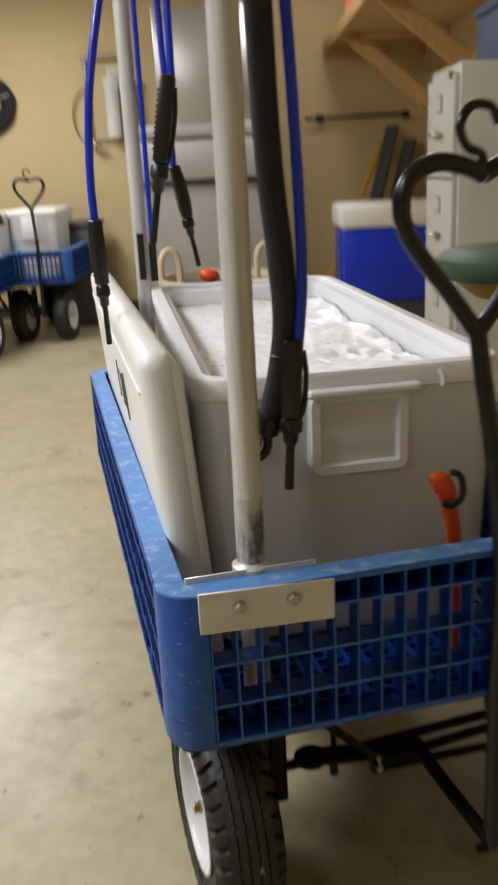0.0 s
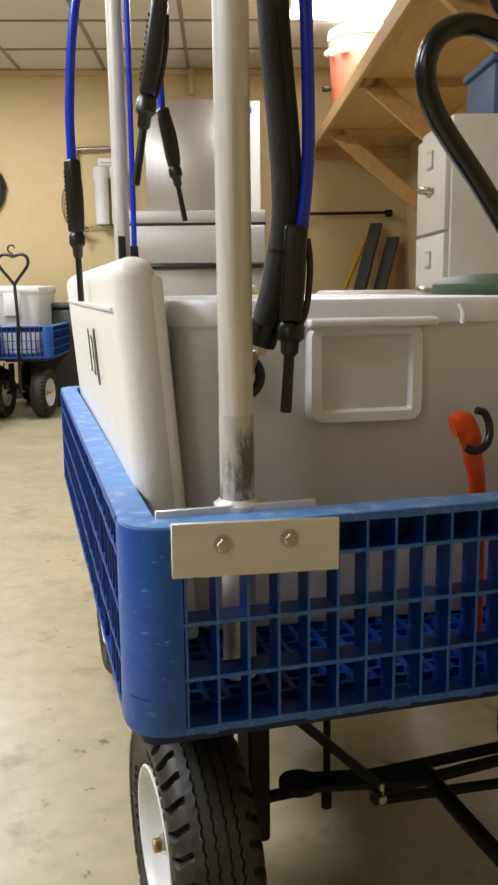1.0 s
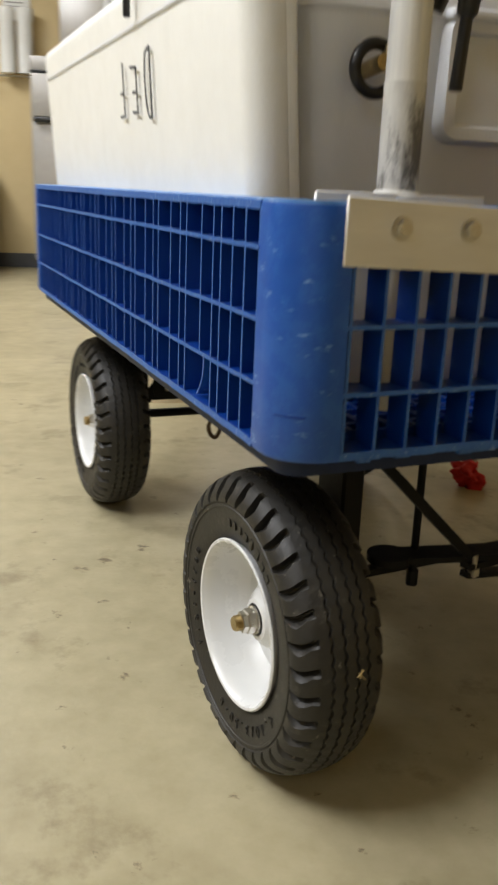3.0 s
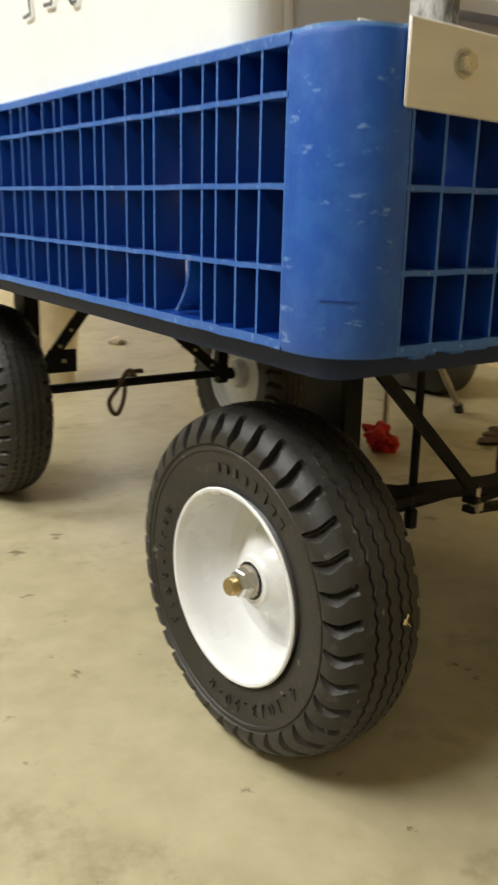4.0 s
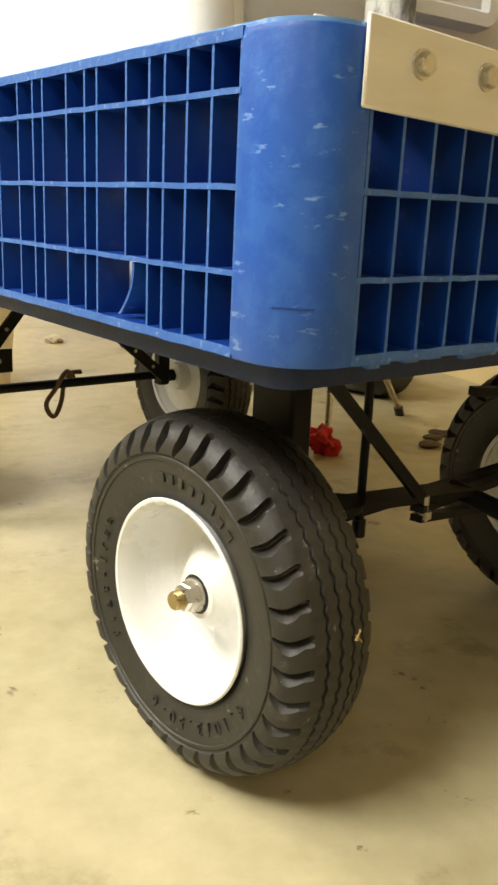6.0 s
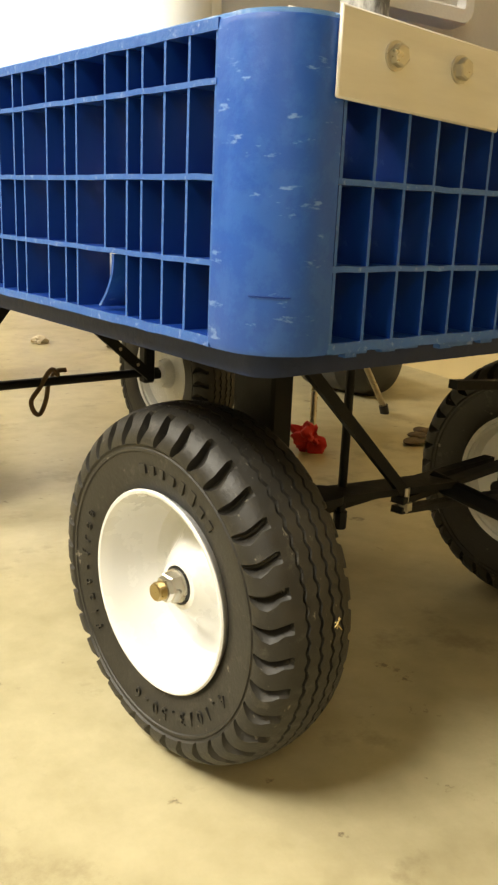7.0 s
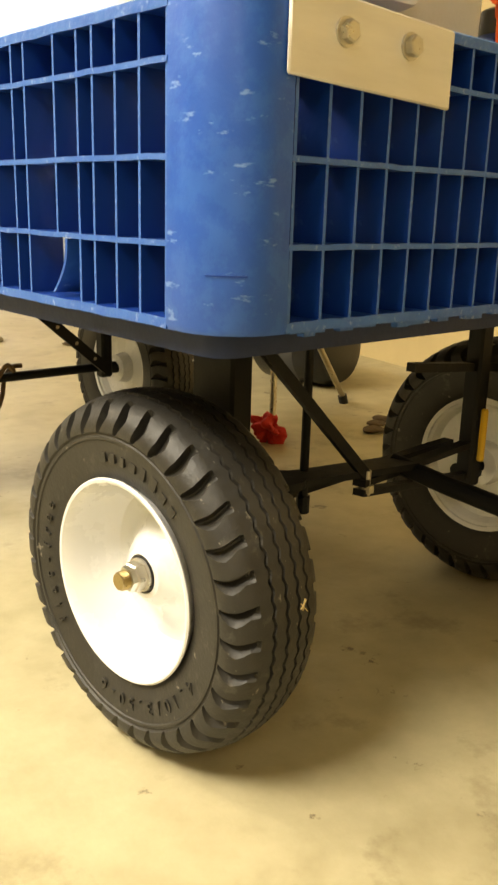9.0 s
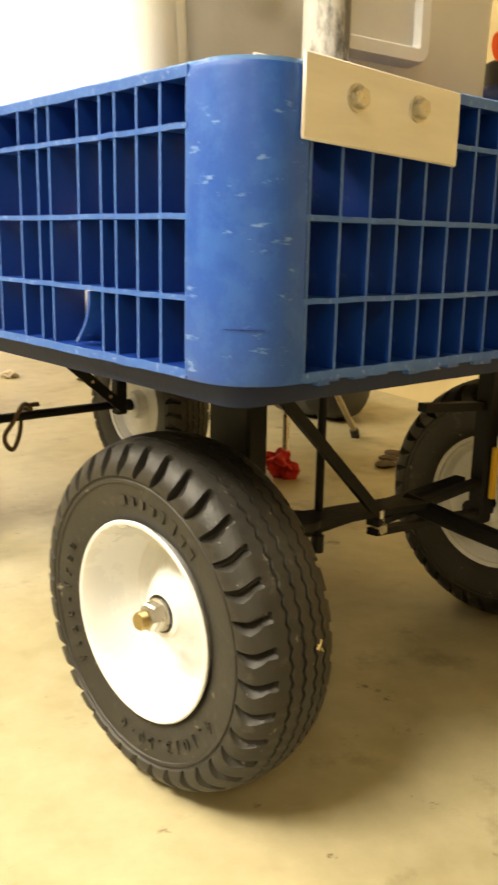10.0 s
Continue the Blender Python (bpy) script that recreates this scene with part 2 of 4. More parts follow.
def bar(bm, a, b, w, h, roll=0):
    """A flat bar from a to b, w wide and h thick."""
    a, b = Vector(a), Vector(b)
    m = Matrix.Translation(a) @ (b - a).to_track_quat("X", "Z").to_matrix().to_4x4() @ pose(0, 0, 0, roll)
    return box(bm, 0, (b - a).length, -w / 2, w / 2, -h / 2, h / 2, m)


def finish(bm, material, name, sharp=40):
    bmesh.ops.recalc_face_normals(bm, faces=bm.faces)
    me = bpy.data.meshes.new(name)
    bm.to_mesh(me)
    bm.free()
    me.materials.append(material)
    me.shade_smooth()
    me.set_sharp_from_angle(angle=radians(sharp))
    return me


def part(name, bm, material, parent, label="", sharp=40, m=None):
    me = bm if isinstance(bm, bpy.types.Mesh) else finish(bm, material, name, sharp)
    ob = new(name, me)
    ob.parent = parent
    if m is not None:
        ob.matrix_basis = m
    return tagged(ob, label)


def thing(name, label, category, m=None, group="", kind=""):
    ob = new(name)
    ob.empty_display_size = 0.1
    if m is not None:
        ob.matrix_basis = m
    return tagged(ob, label, category, group, kind)


def single(name, bm, material, label, category="", kind="", m=None, group="", sharp=40):
    ob = new(name, finish(bm, material, name, sharp))
    if m is not None:
        ob.matrix_basis = m
    return tagged(ob, label, category, group, kind)


def letters(text, size, thick, spread=None, radius=None, start=0.0, step=0.0):
    """Words in the built-in font as a mesh; with a radius each character is set round a ring in the y-z plane."""
    bm = bmesh.new()

    def add(body, m):
        cu = bpy.data.curves.new("writing", "FONT")
        cu.body, cu.size, cu.extrude, cu.align_x = body, size, thick, "CENTER"
        ob = bpy.data.objects.new("writing", cu)
        me = bpy.data.meshes.new_from_object(ob)
        me.transform(m)
        bm.from_mesh(me)
        bpy.data.meshes.remove(me)
        bpy.data.objects.remove(ob)
        bpy.data.curves.remove(cu)

    if radius is None:
        add(text, Matrix())
    else:
        for i, ch in enumerate(text):
            add(ch, pose(0, 0, 0, 0, 0, start - i * step) @ Matrix.Translation((0, radius, 0)))
    return bm


# ---------- the room ----------
# V0: unseen south wall, set near to bounce fill onto the cooler's front
U0, U1, V0, V1, H = -6.5, 1.5, -4.2, 5.9, 2.4
single("floor", box(bmesh.new(), U0 - 0.2, U1 + 0.2, V0 - 0.2, V1 + 0.2, -0.1, 0), M_FLOOR, "polished tan concrete floor with faint stains", kind="structure", m=ROOM)
for nm, b in (("wall_north", (U0, U1, V1, V1 + 0.2)), ("bounce_wall_south", (U0, U1, V0 - 0.2, V0)), ("wall_east", (U1, U1 + 0.2, V0 - 0.2, V1 + 0.2)),
              ("wall_west", (U0 - 0.2, U0, V0 - 0.2, V1 + 0.2))):
    single(nm, box(bmesh.new(), *b, 0, H + 0.15), M_WALL, "cream yellow painted masonry wall", kind="structure", m=ROOM)


def build_ceiling():
    """Lay-in tiles of 0.61 x 1.22 m in a T-bar grid, in one mesh; the lamps take the place of some tiles."""
    bm = bmesh.new()
    du, dv = 0.61, 0.61
    u = 0.8 - du / 2 - 9 * du
    us = [u + i * du for i in range(-4, 14)]
    vs = [4.75 - 0.61 - 19 * dv + i * dv for i in range(24)]
    for a in us:
        for c in vs:
            if a + du < U0 or a > U1 or c + dv < V0 or c > V1:
                continue
            if any(abs(a + du / 2 - p) < 0.32 and abs(c + dv / 2 - q) < 0.63 for p, q in TROFFERS):
                continue
            box(bm, max(a, U0) + 0.010, min(a + du, U1) - 0.010, max(c, V0) + 0.010, min(c + dv, V1) - 0.010, H + 0.004, H + 0.02)
    box(bm, U0 - 0.2, U1 + 0.2, V0 - 0.2, V1 + 0.2, H + 0.1, H + 0.15)
    single("ceiling", bm, M_CEIL, "white drop ceiling of lay-in acoustic tiles", kind="structure", m=ROOM)
    g = bmesh.new()
    for a in us:
        if U0 < a < U1:
            box(g, a - 0.012, a + 0.012, V0, V1, H - 0.002, H + 0.003)
    for c in vs:
        if V0 < c < V1:
            box(g, U0, U1, c - 0.012, c + 0.012, H - 0.0035, H + 0.0045)
    single("ceiling_trim", g, M_TBAR, "tan metal ceiling grid and wall angle", kind="structure", m=ROOM)


build_ceiling()
# the added fill lamp gets the same fixture as the others
for u, v in TROFFERS:
    t = thing("ceiling_light", "lit recessed fluorescent ceiling light with white diffuser", "ceiling light", ROOM @ pose(u, v, H), "ceiling lights")
    f = bmesh.new()
    for b in ((-0.30, -0.28, -0.6, 0.6), (0.28, 0.30, -0.6, 0.6), (-0.28, 0.28, -0.6, -0.58), (-0.28, 0.28, 0.58, 0.6)):
        box(f, *b, -0.006, 0.03)
    part("frame", f, M_CEIL, t)
    part("diffuser", box(bmesh.new(), -0.279, 0.279, -0.579, 0.579, 0.0, 0.012), M_LIGHT, t, "glowing white diffuser")
single("baseboard", box(bmesh.new(), U0, U1, V1 - 0.012, V1 - 0.001, 0.001, 0.10), M_DARK, "dark vinyl baseboard along the wall", kind="structure", m=ROOM)
single("trim", box(bmesh.new(), U0, U1, V1 - 0.02, V1 - 0.001, H - 0.04, H - 0.004), M_WALL, "cream ceiling angle along the wall", kind="structure", m=ROOM)

# ---------- the wagon ----------
L, ZT, ZB = 1.21, 0.600, 0.4035      # deck box: length, top and bottom
DEPTH = 0.030                                # depth of the ribbed walls
RIBS = (0.564, 0.508, 0.455)
R_TYRE = 0.1635


def tyre_mesh():
    """A block-shouldered tyre turned about x, outer side towards -x: faceted wedge lugs, slots with one sloping flank, wavy grooves."""
    lugs, per = 36, 12
    n = lugs * per
    side = [(-0.033, 0.085), (-0.038, 0.090), (-0.0415, 0.096), (-0.0440, 0.106), (-0.0458, 0.115), (-0.0465, 0.122), (-0.0468, 0.1250), (-0.0480, 0.1257),
            (-0.0480, 0.1282), (-0.0468, 0.1290), (-0.0468, 0.1305)]
    shoulder = [(-0.0486, 0.1320), (-0.0490, 0.1362), (-0.0478, 0.1412), (-0.0450, 0.1460), (-0.0412, 0.1505), (-0.0370, 0.1542), (-0.0328, 0.1568)]
    # slot between two lugs, from the sidewall to the tread: sloping flank as a share of the pitch, depth, and where the slot kinks to
    flank = (0.06, 0.18, 0.30, 0.34, 0.28, 0.20, 0.24)
    depth = (0.10, 0.65, 1.0, 1.0, 1.0, 0.9, 0.7)
    kink = (0.00, 0.03, 0.07, 0.10, 0.06, 0.00, -0.05)
    tread = [(-0.0300, 0, 0)]
    for g in (-0.019, -0.0065, 0.0065, 0.019):
        tread += [(g - 0.0016, 0, 1), (g - 0.0010, 0.0030, 1), (g + 0.0010, 0.0030, 1), (g + 0.0016, 0, 1)]
    tread.append((0.0300, 0, 0))
    verts, faces = [], []
    wave = (0, 1, 1, 0, -1, -1)
    for i in range(n):
        q = i % per
        zig = 0.0011 * wave[i % 6]
        ring = [(a, r, 0.0) for a, r in side]
        near = []
        for (a, r), w, d, k in zip(shoulder, flank, depth, kink):
            floor_ = 0.07
            steps = (0.0, floor_, floor_ + 0.5 * w, floor_ + w)
            ph = steps[q] if q < 4 else floor_ + w + (0.955 - floor_ - w) * (q - 3) / 8
            cut = d * (1.0, 1.0, 0.5, 0.0)[q] if q < 4 else 0.0
            near.append((a + 0.0058 * cut, r - 0.0072 * cut, ph + k - q / per))
        ring += near
        ring += [(a + zig * z, 0.1635 - 6.3 * a * a - d, 0.0) for a, d, z in tread]
        ring += [(-a, r, s) for a, r, s in reversed(near)] + [(-a, r, 0.0) for a, r in reversed(side)]
        for a, r, s in ring:
            t = 2 * math.pi * (i + s * per) / n
            verts.append((a, r * math.cos(t), r * math.sin(t)))
    k = len(verts) // n
    for i in range(n):
        j = (i + 1) % n
        for q in range(k - 1):
            faces.append((i * k + q, i * k + q + 1, j * k + q + 1, j * k + q))
    me = bpy.data.meshes.new("tyre")
    me.from_pydata(verts, [], faces)
    me.materials.append(M_RUBBER)
    me.shade_smooth()
    me.set_sharp_from_angle(angle=radians(22))
    return me


ME_TYRE = tyre_mesh()


def wheel_mesh():
    bm = bmesh.new()
    prof = [(0.036, 0.084), (-0.030, 0.084), (-0.0370, 0.0865), (-0.0415, 0.0910), (-0.0445, 0.0920), (-0.0458, 0.0905), (-0.0452, 0.0880), (-0.041, 0.0852), (-0.034, 0.0835), (-0.024, 0.0825),
            (-0.010, 0.0808), (-0.001, 0.0772), (0.009, 0.071), (0.012, 0.063), (0.0105, 0.053), (0.004, 0.044), (-0.006, 0.035), (-0.0125, 0.030), (-0.015, 0.0255), (-0.019, 0.0225),
            (-0.020, 0.018), (-0.006, 0.0175), (-0.006, 0.004)]
    lathe(bm, prof, 72)
    back = [(0.036, 0.084), (0.038, 0.092), (0.034, 0.090), (0.030, 0.080), (0.020, 0.074), (0.018, 0.05), (0.02, 0.03), (0.04, 0.026), (0.04, 0.01)]
    lathe(bm, back, 72)
    return finish(bm, M_RIM, "wheel", 35)


def hub_parts():
    bm = lathe(bmesh.new(), [(-0.018, 0.0175), (-0.021, 0.0165), (-0.021, 0.011), (-0.018, 0.010)], 36)
    seal = finish(bm, M_GUN, "bearing_seal")
    bm = lathe(bmesh.new(), [(-0.019, 0.0155), (-0.023, 0.0155), (-0.023, 0.008)], 32, close=True)
    washer = finish(bm, M_ZINC, "washer", 30)
    bm = lathe(bmesh.new(), [(-0.022, 0.0138), (-0.031, 0.0138), (-0.0325, 0.0122), (-0.037, 0.0115), (-0.0375, 0.0085)], 6, close=True)
    nut = finish(bm, M_ZINC, "lock_nut", 20)
    bm = bmesh.new()
    prof = []
    for i in range(10):
        prof += [(-0.030 - i * 0.0015, 0.0086), (-0.0307 - i * 0.0015, 0.0078)]
    lathe(bm, prof + [(-0.0455, 0.0074)], 24, close=True)
    bolt = finish(bm, M_BRASS, "axle_bolt", 30)
    return seal, washer, nut, bolt


ME_WHEEL = wheel_mesh()
ME_HUB = hub_parts()


def tyre_writing():
    """Raised writing round the sidewall; a maker's name becomes plain bars."""
    turn = Matrix(((0, 0, -1, -0.0456), (-1, 0, 0, 0), (0, 1, 0, 0), (0, 0, 0, 1)))
    size = letters("4.10/3.50-6", 0.0165, 0.0012, radius=0.1065, start=-122, step=7.0)
    size.transform(turn)
    free = letters("flat-free", 0.0165, 0.0012, radius=0.1065, start=128, step=7.6)
    free.transform(turn)
    bars = []
    for i, (h, w) in enumerate(((0.008, 0.009), (0.008, 0.007), (0.008, 0.005), (0.008, 0.007), (0.011, 0.005), (0.012, 0.007), (0.008, 0.007), (0.008, 0.007))):
        m = pose(0, 0, 0, 0, 0, 10 - i * 7.2) @ Matrix.Translation((0, 0.1065, 0))
        bar_ = box(bmesh.new(), -w / 2, w / 2, 0, h, -0.0012, 0.0012, m)
        bar_.transform(turn)
        bars.append(finish(bar_, M_RUBBER, "brand_bar"))
    return finish(size, M_RUBBER, "size_marking"), finish(free, M_RUBBER, "word_marking"), bars


ME_WRITING = tyre_writing()


def add_wheel(cart, m, writing=True, hub=True):
    w = part("wheel", ME_WHEEL, None, cart, "white painted steel wheel", m=m)
    part("tyre", ME_TYRE, None, w, "black block-tread rubber tyre")
    for nm, me in zip(("bearing_seal", "washer", "lock_nut", "axle_bolt"), ME_HUB):
        part(nm, me, None, w, "brass-coloured axle bolt" if nm == "axle_bolt" else "")
    if writing:
        for nm, me in zip(("size_marking", "word_marking"), ME_WRITING):
            part(nm, me, None, w, "raised black writing on the sidewall")
        for me in ME_WRITING[2]:
            part("brand_bar", me, None, w)
    return w


def corner_panel(x, y, sx, sy):
    """Smooth rounded corner of the deck box; sx, sy point inwards from the corner."""
    r, a, b = 0.042, 0.052, 0.058
    outer = [(a, 0.0)] + [(r - r * math.sin(t), r - r * math.cos(t)) for t in (math.pi / 2 * i / 12 for i in range(13))] + [(0.0, b)]
    ri = r - 0.008
    inner = [(a, 0.008)] + [(r - ri * math.sin(t), r - ri * math.cos(t)) for t in (math.pi / 2 * i / 12 for i in range(13))] + [(0.008, b)]
    bm = bmesh.new()
    levels = [(ZB - 0.003, 0.001), (ZB + 0.002, -0.001), (ZB + 0.06, 0.0), (ZT - 0.006, 0.0), (ZT - 0.0015, 0.001), (ZT, 0.0035)]
    grid = []
    for z, shrink in levels:
        row = []
        for (px, py), (qx, qy) in zip(outer, inner):
            k = shrink / 0.008
            row.append(bm.verts.new((x + sx * (px + (qx - px) * k), y + sy * (py + (qy - py) * k), z)))
        grid.append(row)
    inn = [[bm.verts.new((x + sx * px, y + sy * py, z)) for px, py in inner] for z in (ZT, ZB - 0.003)]
    rows = [*grid, *inn, grid[0]]
    for p, q in zip(rows, rows[1:]):
        for i in range(len(outer) - 1):
            bm.faces.new((p[i], p[i + 1], q[i + 1], q[i]))
    for i in (0, len(outer) - 1):
        bm.faces.new([row[i] for row in rows[:-1]])
    return bm


def side_stations():
    ys = [0.089, 0.117, 0.145]
    for k in range(9):
        base = 0.145 + 0.0968 * k
        ys += [base + 0.020, base + 0.052, base + 0.0968]
    return ys + [1.045, 1.074, 1.102, 1.128]


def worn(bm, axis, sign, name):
    """Shade-darkened blue plastic whose outward edge is worn pale."""
    me = finish(bm, M_BLUESHADE, name)
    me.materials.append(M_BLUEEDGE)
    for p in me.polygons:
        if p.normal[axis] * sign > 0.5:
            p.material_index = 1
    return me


def build_wagon(W, writing=True):
    cart = thing("garden_wagon", "blue plastic deck wagon with ribbed sides and black frame", "wagon")
    # walls of the deck box, each a rib frame that carries its slats
    e = 0.0013
    rnd = random.Random(4)
    fins = {}

    def fin(along, h0, h1):
        key = (along, round(h1 - h0, 4))
        if key not in fins:
            h = h1 - h0
            bm = bmesh.new()
            if along == "y":
                box(bm, 0, DEPTH - 0.001, -e, e, 0, h)
            else:
                box(bm, -e, e, 0, DEPTH - 0.001, 0, h)
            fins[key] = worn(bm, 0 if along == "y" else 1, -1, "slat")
        return fins[key]

    def wall(name, along, origin, span, stations, flip):
        x0, y0 = origin
        lo, hi = span
        w = None
        for z, t in ((ZT - 0.0035, 0.0035), (RIBS[0], 0.0019), (RIBS[1], 0.0019), (RIBS[2], 0.0019), (ZB + 0.001, 0.0034)):
            # each rib is slightly wavy at its worn outer edge
            n = 60
            rings = []
            for i in range(n + 1):
                a = lo + (hi - lo) * i / n
                d, e_ = rnd.uniform(-0.0005, 0.0005), rnd.uniform(-0.0004, 0.0004)
                ring = []
                for q, h in ((d, -t + e_), (DEPTH, -t), (DEPTH, t), (d, t + e_)):
                    q = -q if flip else q
                    ring.append((x0 + q, a, z + h) if along == "y" else (a, y0 + q, z + h))
                rings.append(ring)
            bm = bmesh.new()
            vs = [[bm.verts.new(c) for c in ring] for ring in rings]
            for p, q in zip(vs, vs[1:]):
                for j in range(4):
                    bm.faces.new((p[j], p[(j + 1) % 4], q[(j + 1) % 4], q[j]))
            bm.faces.new(vs[0])
            bm.faces.new(vs[-1])
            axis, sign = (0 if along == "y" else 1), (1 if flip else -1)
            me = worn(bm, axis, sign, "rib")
            if w is None:
                w = part(name, me, None, cart, "blue ribbed plastic wall with worn pale edges")
            else:
                part("rib", me, None, w)
        zs = (ZB + 0.0042, RIBS[2] - 0.0018, RIBS[2] + 0.0018, RIBS[1] - 0.0018, RIBS[1] + 0.0018, RIBS[0] - 0.0018, RIBS[0] + 0.0018, ZT - 0.007)
        for s in stations:
            for z0, z1 in zip(zs[::2], zs[1::2]):
                if name == "side_wall" and not flip and z0 < 0.41 and abs(s - 0.197) < 0.004:
                    continue
                if along == "y":
                    m = Matrix.Translation((x0 + (0.0006 if not flip else -0.0006), s, z0))
                else:
                    m = Matrix.Translation((s, y0 + (0.0006 if not flip else -0.0006), z0))
                if flip:
                    m = m @ Matrix.Rotation(math.pi, 4, "Z")
                part("slat", fin(along, z0, z1), None, w, m=m)
        return w

    ys = side_stations()
    xs = [0.0545 + 0.0293 * i for i in range(int((W - 0.105) / 0.0293) + 1)]
    left = wall("side_wall", "y", (0, 0), (0.058, L - 0.058), [0.0595, *ys], False)
    wall("side_wall", "y", (W, 0), (0.058, L - 0.058), [0.0595, *ys], True)
    wall("end_wall", "x", (0, 0), (0.052, W - 0.052), xs, False)
    wall("end_wall", "x", (0, L), (0.052, W - 0.052), xs, True)
    # a torn slat in the bottom row
    bm = bmesh.new()
    rows = []
    for k in range(9):
        f = k / 8
        y, z = 0.186 + 0.026 * f * f, 0.4525 - 0.042 * f
        rows.append([bm.verts.new(c) for c in ((0.001 + 0.003 * f, y - 0.0016, z), (0.029, y - 0.0016 - 0.004 * f, z), (0.029, y + 0.0016 - 0.004 * f, z), (0.001 + 0.003 * f, y + 0.0016, z))])
    for p, q in zip(rows, rows[1:]):
        for j in range(4):
            bm.faces.new((p[j], p[(j + 1) % 4], q[(j + 1) % 4], q[j]))
    bm.faces.new(rows[0])
    bm.faces.new(rows[-1])
    part("torn_slat", bm, M_BLUE, left, "torn curled slat")
    for x, y, sx, sy in ((0, 0, 1, 1), (W, 0, -1, 1), (0, L, 1, -1), (W, L, -1, -1)):
        c = part("corner_panel", corner_panel(x, y, sx, sy), M_BLUE, cart, "scuffed blue rounded corner")
    # moulded crease and rivet holes of the near corner
    bm = bmesh.new()
    for px, py in ((0.030, 0.014), (0.048, 0.012), (0.012, 0.034)):
        lathe(bm, [(ZT + 0.0004, 0.0022), (ZT + 0.0006, 0.0001)], 12, "z", Matrix.Translation((px, py, 0)))
    part("rivet_hole", bm, M_GUN, cart, "small dark rivet holes")
    bm = bmesh.new()
    arc = [(0.042 - 0.0425 * math.sin(t), 0.042 - 0.0425 * math.cos(t)) for t in (radians(28 + 3 * i) for i in range(13))]
    for (ax, ay), (bx, by) in zip(arc, arc[1:]):
        bar(bm, (ax, ay, 0.4375), (bx, by, 0.4375), 0.0010, 0.0009)
    part("mould_mark", bm, M_BLUESHADE, cart, "thin crease in the corner")
    # rim strip on top, its colour paled for wear and for top light
    bm = bmesh.new()
    for b in ((0.0015, 0.034, 0.042, L - 0.042), (W - 0.034, W - 0.0015, 0.042, L - 0.042), (0.042, W - 0.042, 0.0015, 0.034), (0.042, W - 0.042, L - 0.034, L - 0.0015)):
        box(bm, *b, ZT - 0.003, ZT + 0.0015)
    bmesh.ops.bevel(bm, geom=bm.edges[:], offset=0.001, segments=1, affect="EDGES")
    for cx, cy, a0 in ((0.042, 0.042, 180), (W - 0.042, 0.042, 270), (W - 0.042, L - 0.042, 0), (0.042, L - 0.042, 90)):
        pin = [(0.0075, ZT + 0.0013), (0.0405, ZT + 0.0013), (0.0405, ZT - 0.003), (0.0075, ZT - 0.003)]
        rings = []
        for i in range(13):
            t = radians(a0 + 90 * i / 12)
            rings.append([bm.verts.new((cx + r * math.cos(t), cy + r * math.sin(t), z)) for r, z in pin])
        for p, q in zip(rings, rings[1:]):
            for j in range(4):
                bm.faces.new((p[j], p[(j + 1) % 4], q[(j + 1) % 4], q[j]))
    part("rim", bm, M_BLUERIM, cart, "pale scuffed blue top rim")
    # skirt that closes the top row of cells from behind
    for b in ((0.0305, 0.0335, 0.058, L - 0.058), (W - 0.0335, W - 0.0305, 0.058, L - 0.058), (0.052, W - 0.052, 0.0305, 0.0335), (0.052, W - 0.052, L - 0.0335, L - 0.0305)):
        part("rim_skirt", box(bmesh.new(), *b, RIBS[0] - 0.002, ZT - 0.0035), M_BLUESHADE, cart, "blue skirt behind the top row")
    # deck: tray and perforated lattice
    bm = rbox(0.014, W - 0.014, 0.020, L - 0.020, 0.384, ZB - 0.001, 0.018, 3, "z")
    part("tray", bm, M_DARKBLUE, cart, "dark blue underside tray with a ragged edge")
    bm = bmesh.new()
    for i in range(int((W - 0.072) / 0.0219) + 1):
        x = 0.036 + i * 0.0219
        box(bm, x - 0.003, x + 0.003, 0.032, L - 0.032, 0.402, 0.4165)
    part("deck_lattice", bm, M_BLUESHADE, cart, "blue lattice deck")
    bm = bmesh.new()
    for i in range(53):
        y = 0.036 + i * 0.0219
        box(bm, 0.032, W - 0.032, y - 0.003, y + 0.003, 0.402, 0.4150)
    part("deck_lattice", bm, M_BLUESHADE, cart, "blue lattice deck")
    # ragged flash along the bottom of the front wall
    rr = random.Random(9)
    for y in (0.004, L - 0.010):
        bm = bmesh.new()
        x = 0.06
        while x < W - 0.07:
            d = rr.uniform(0.012, 0.02)
            h = rr.uniform(0.002, 0.0075)
            box(bm, x, x + d * 0.8 + 0.0005, y, y + 0.006, ZB - h, ZB + 0.001)
            x += d * 0.8
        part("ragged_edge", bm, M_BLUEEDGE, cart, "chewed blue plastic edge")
    # running gear
    def gear(name, bm, label="", mt=M_FRAME, sharp=30):
        return part(name, bm, mt, cart, label, sharp)

    bm = bmesh.new()
    for x in (0.15, W - 0.15):
        bar(bm, (x, 0.21, 0.370), (x, L - 0.10, 0.370), 0.03, 0.016)
    for y in (0.19, 0.60, 1.02):
        bar(bm, (0.14, y, 0.3705), (W - 0.14, y, 0.3705), 0.03, 0.014)
    gear("under_frame", bm, "black steel under-deck frame")
    gear("rear_axle", cyl(bmesh.new(), (0.10, 1.03, 0.170), (W - 0.10, 1.03, 0.168), 0.0085), "black steel rear axle rod")
    for y in (0.186, 1.026):
        turn_ = 0.030 if y < 0.5 else 0.0
        if y < 0.5:
            a = bmesh.new()
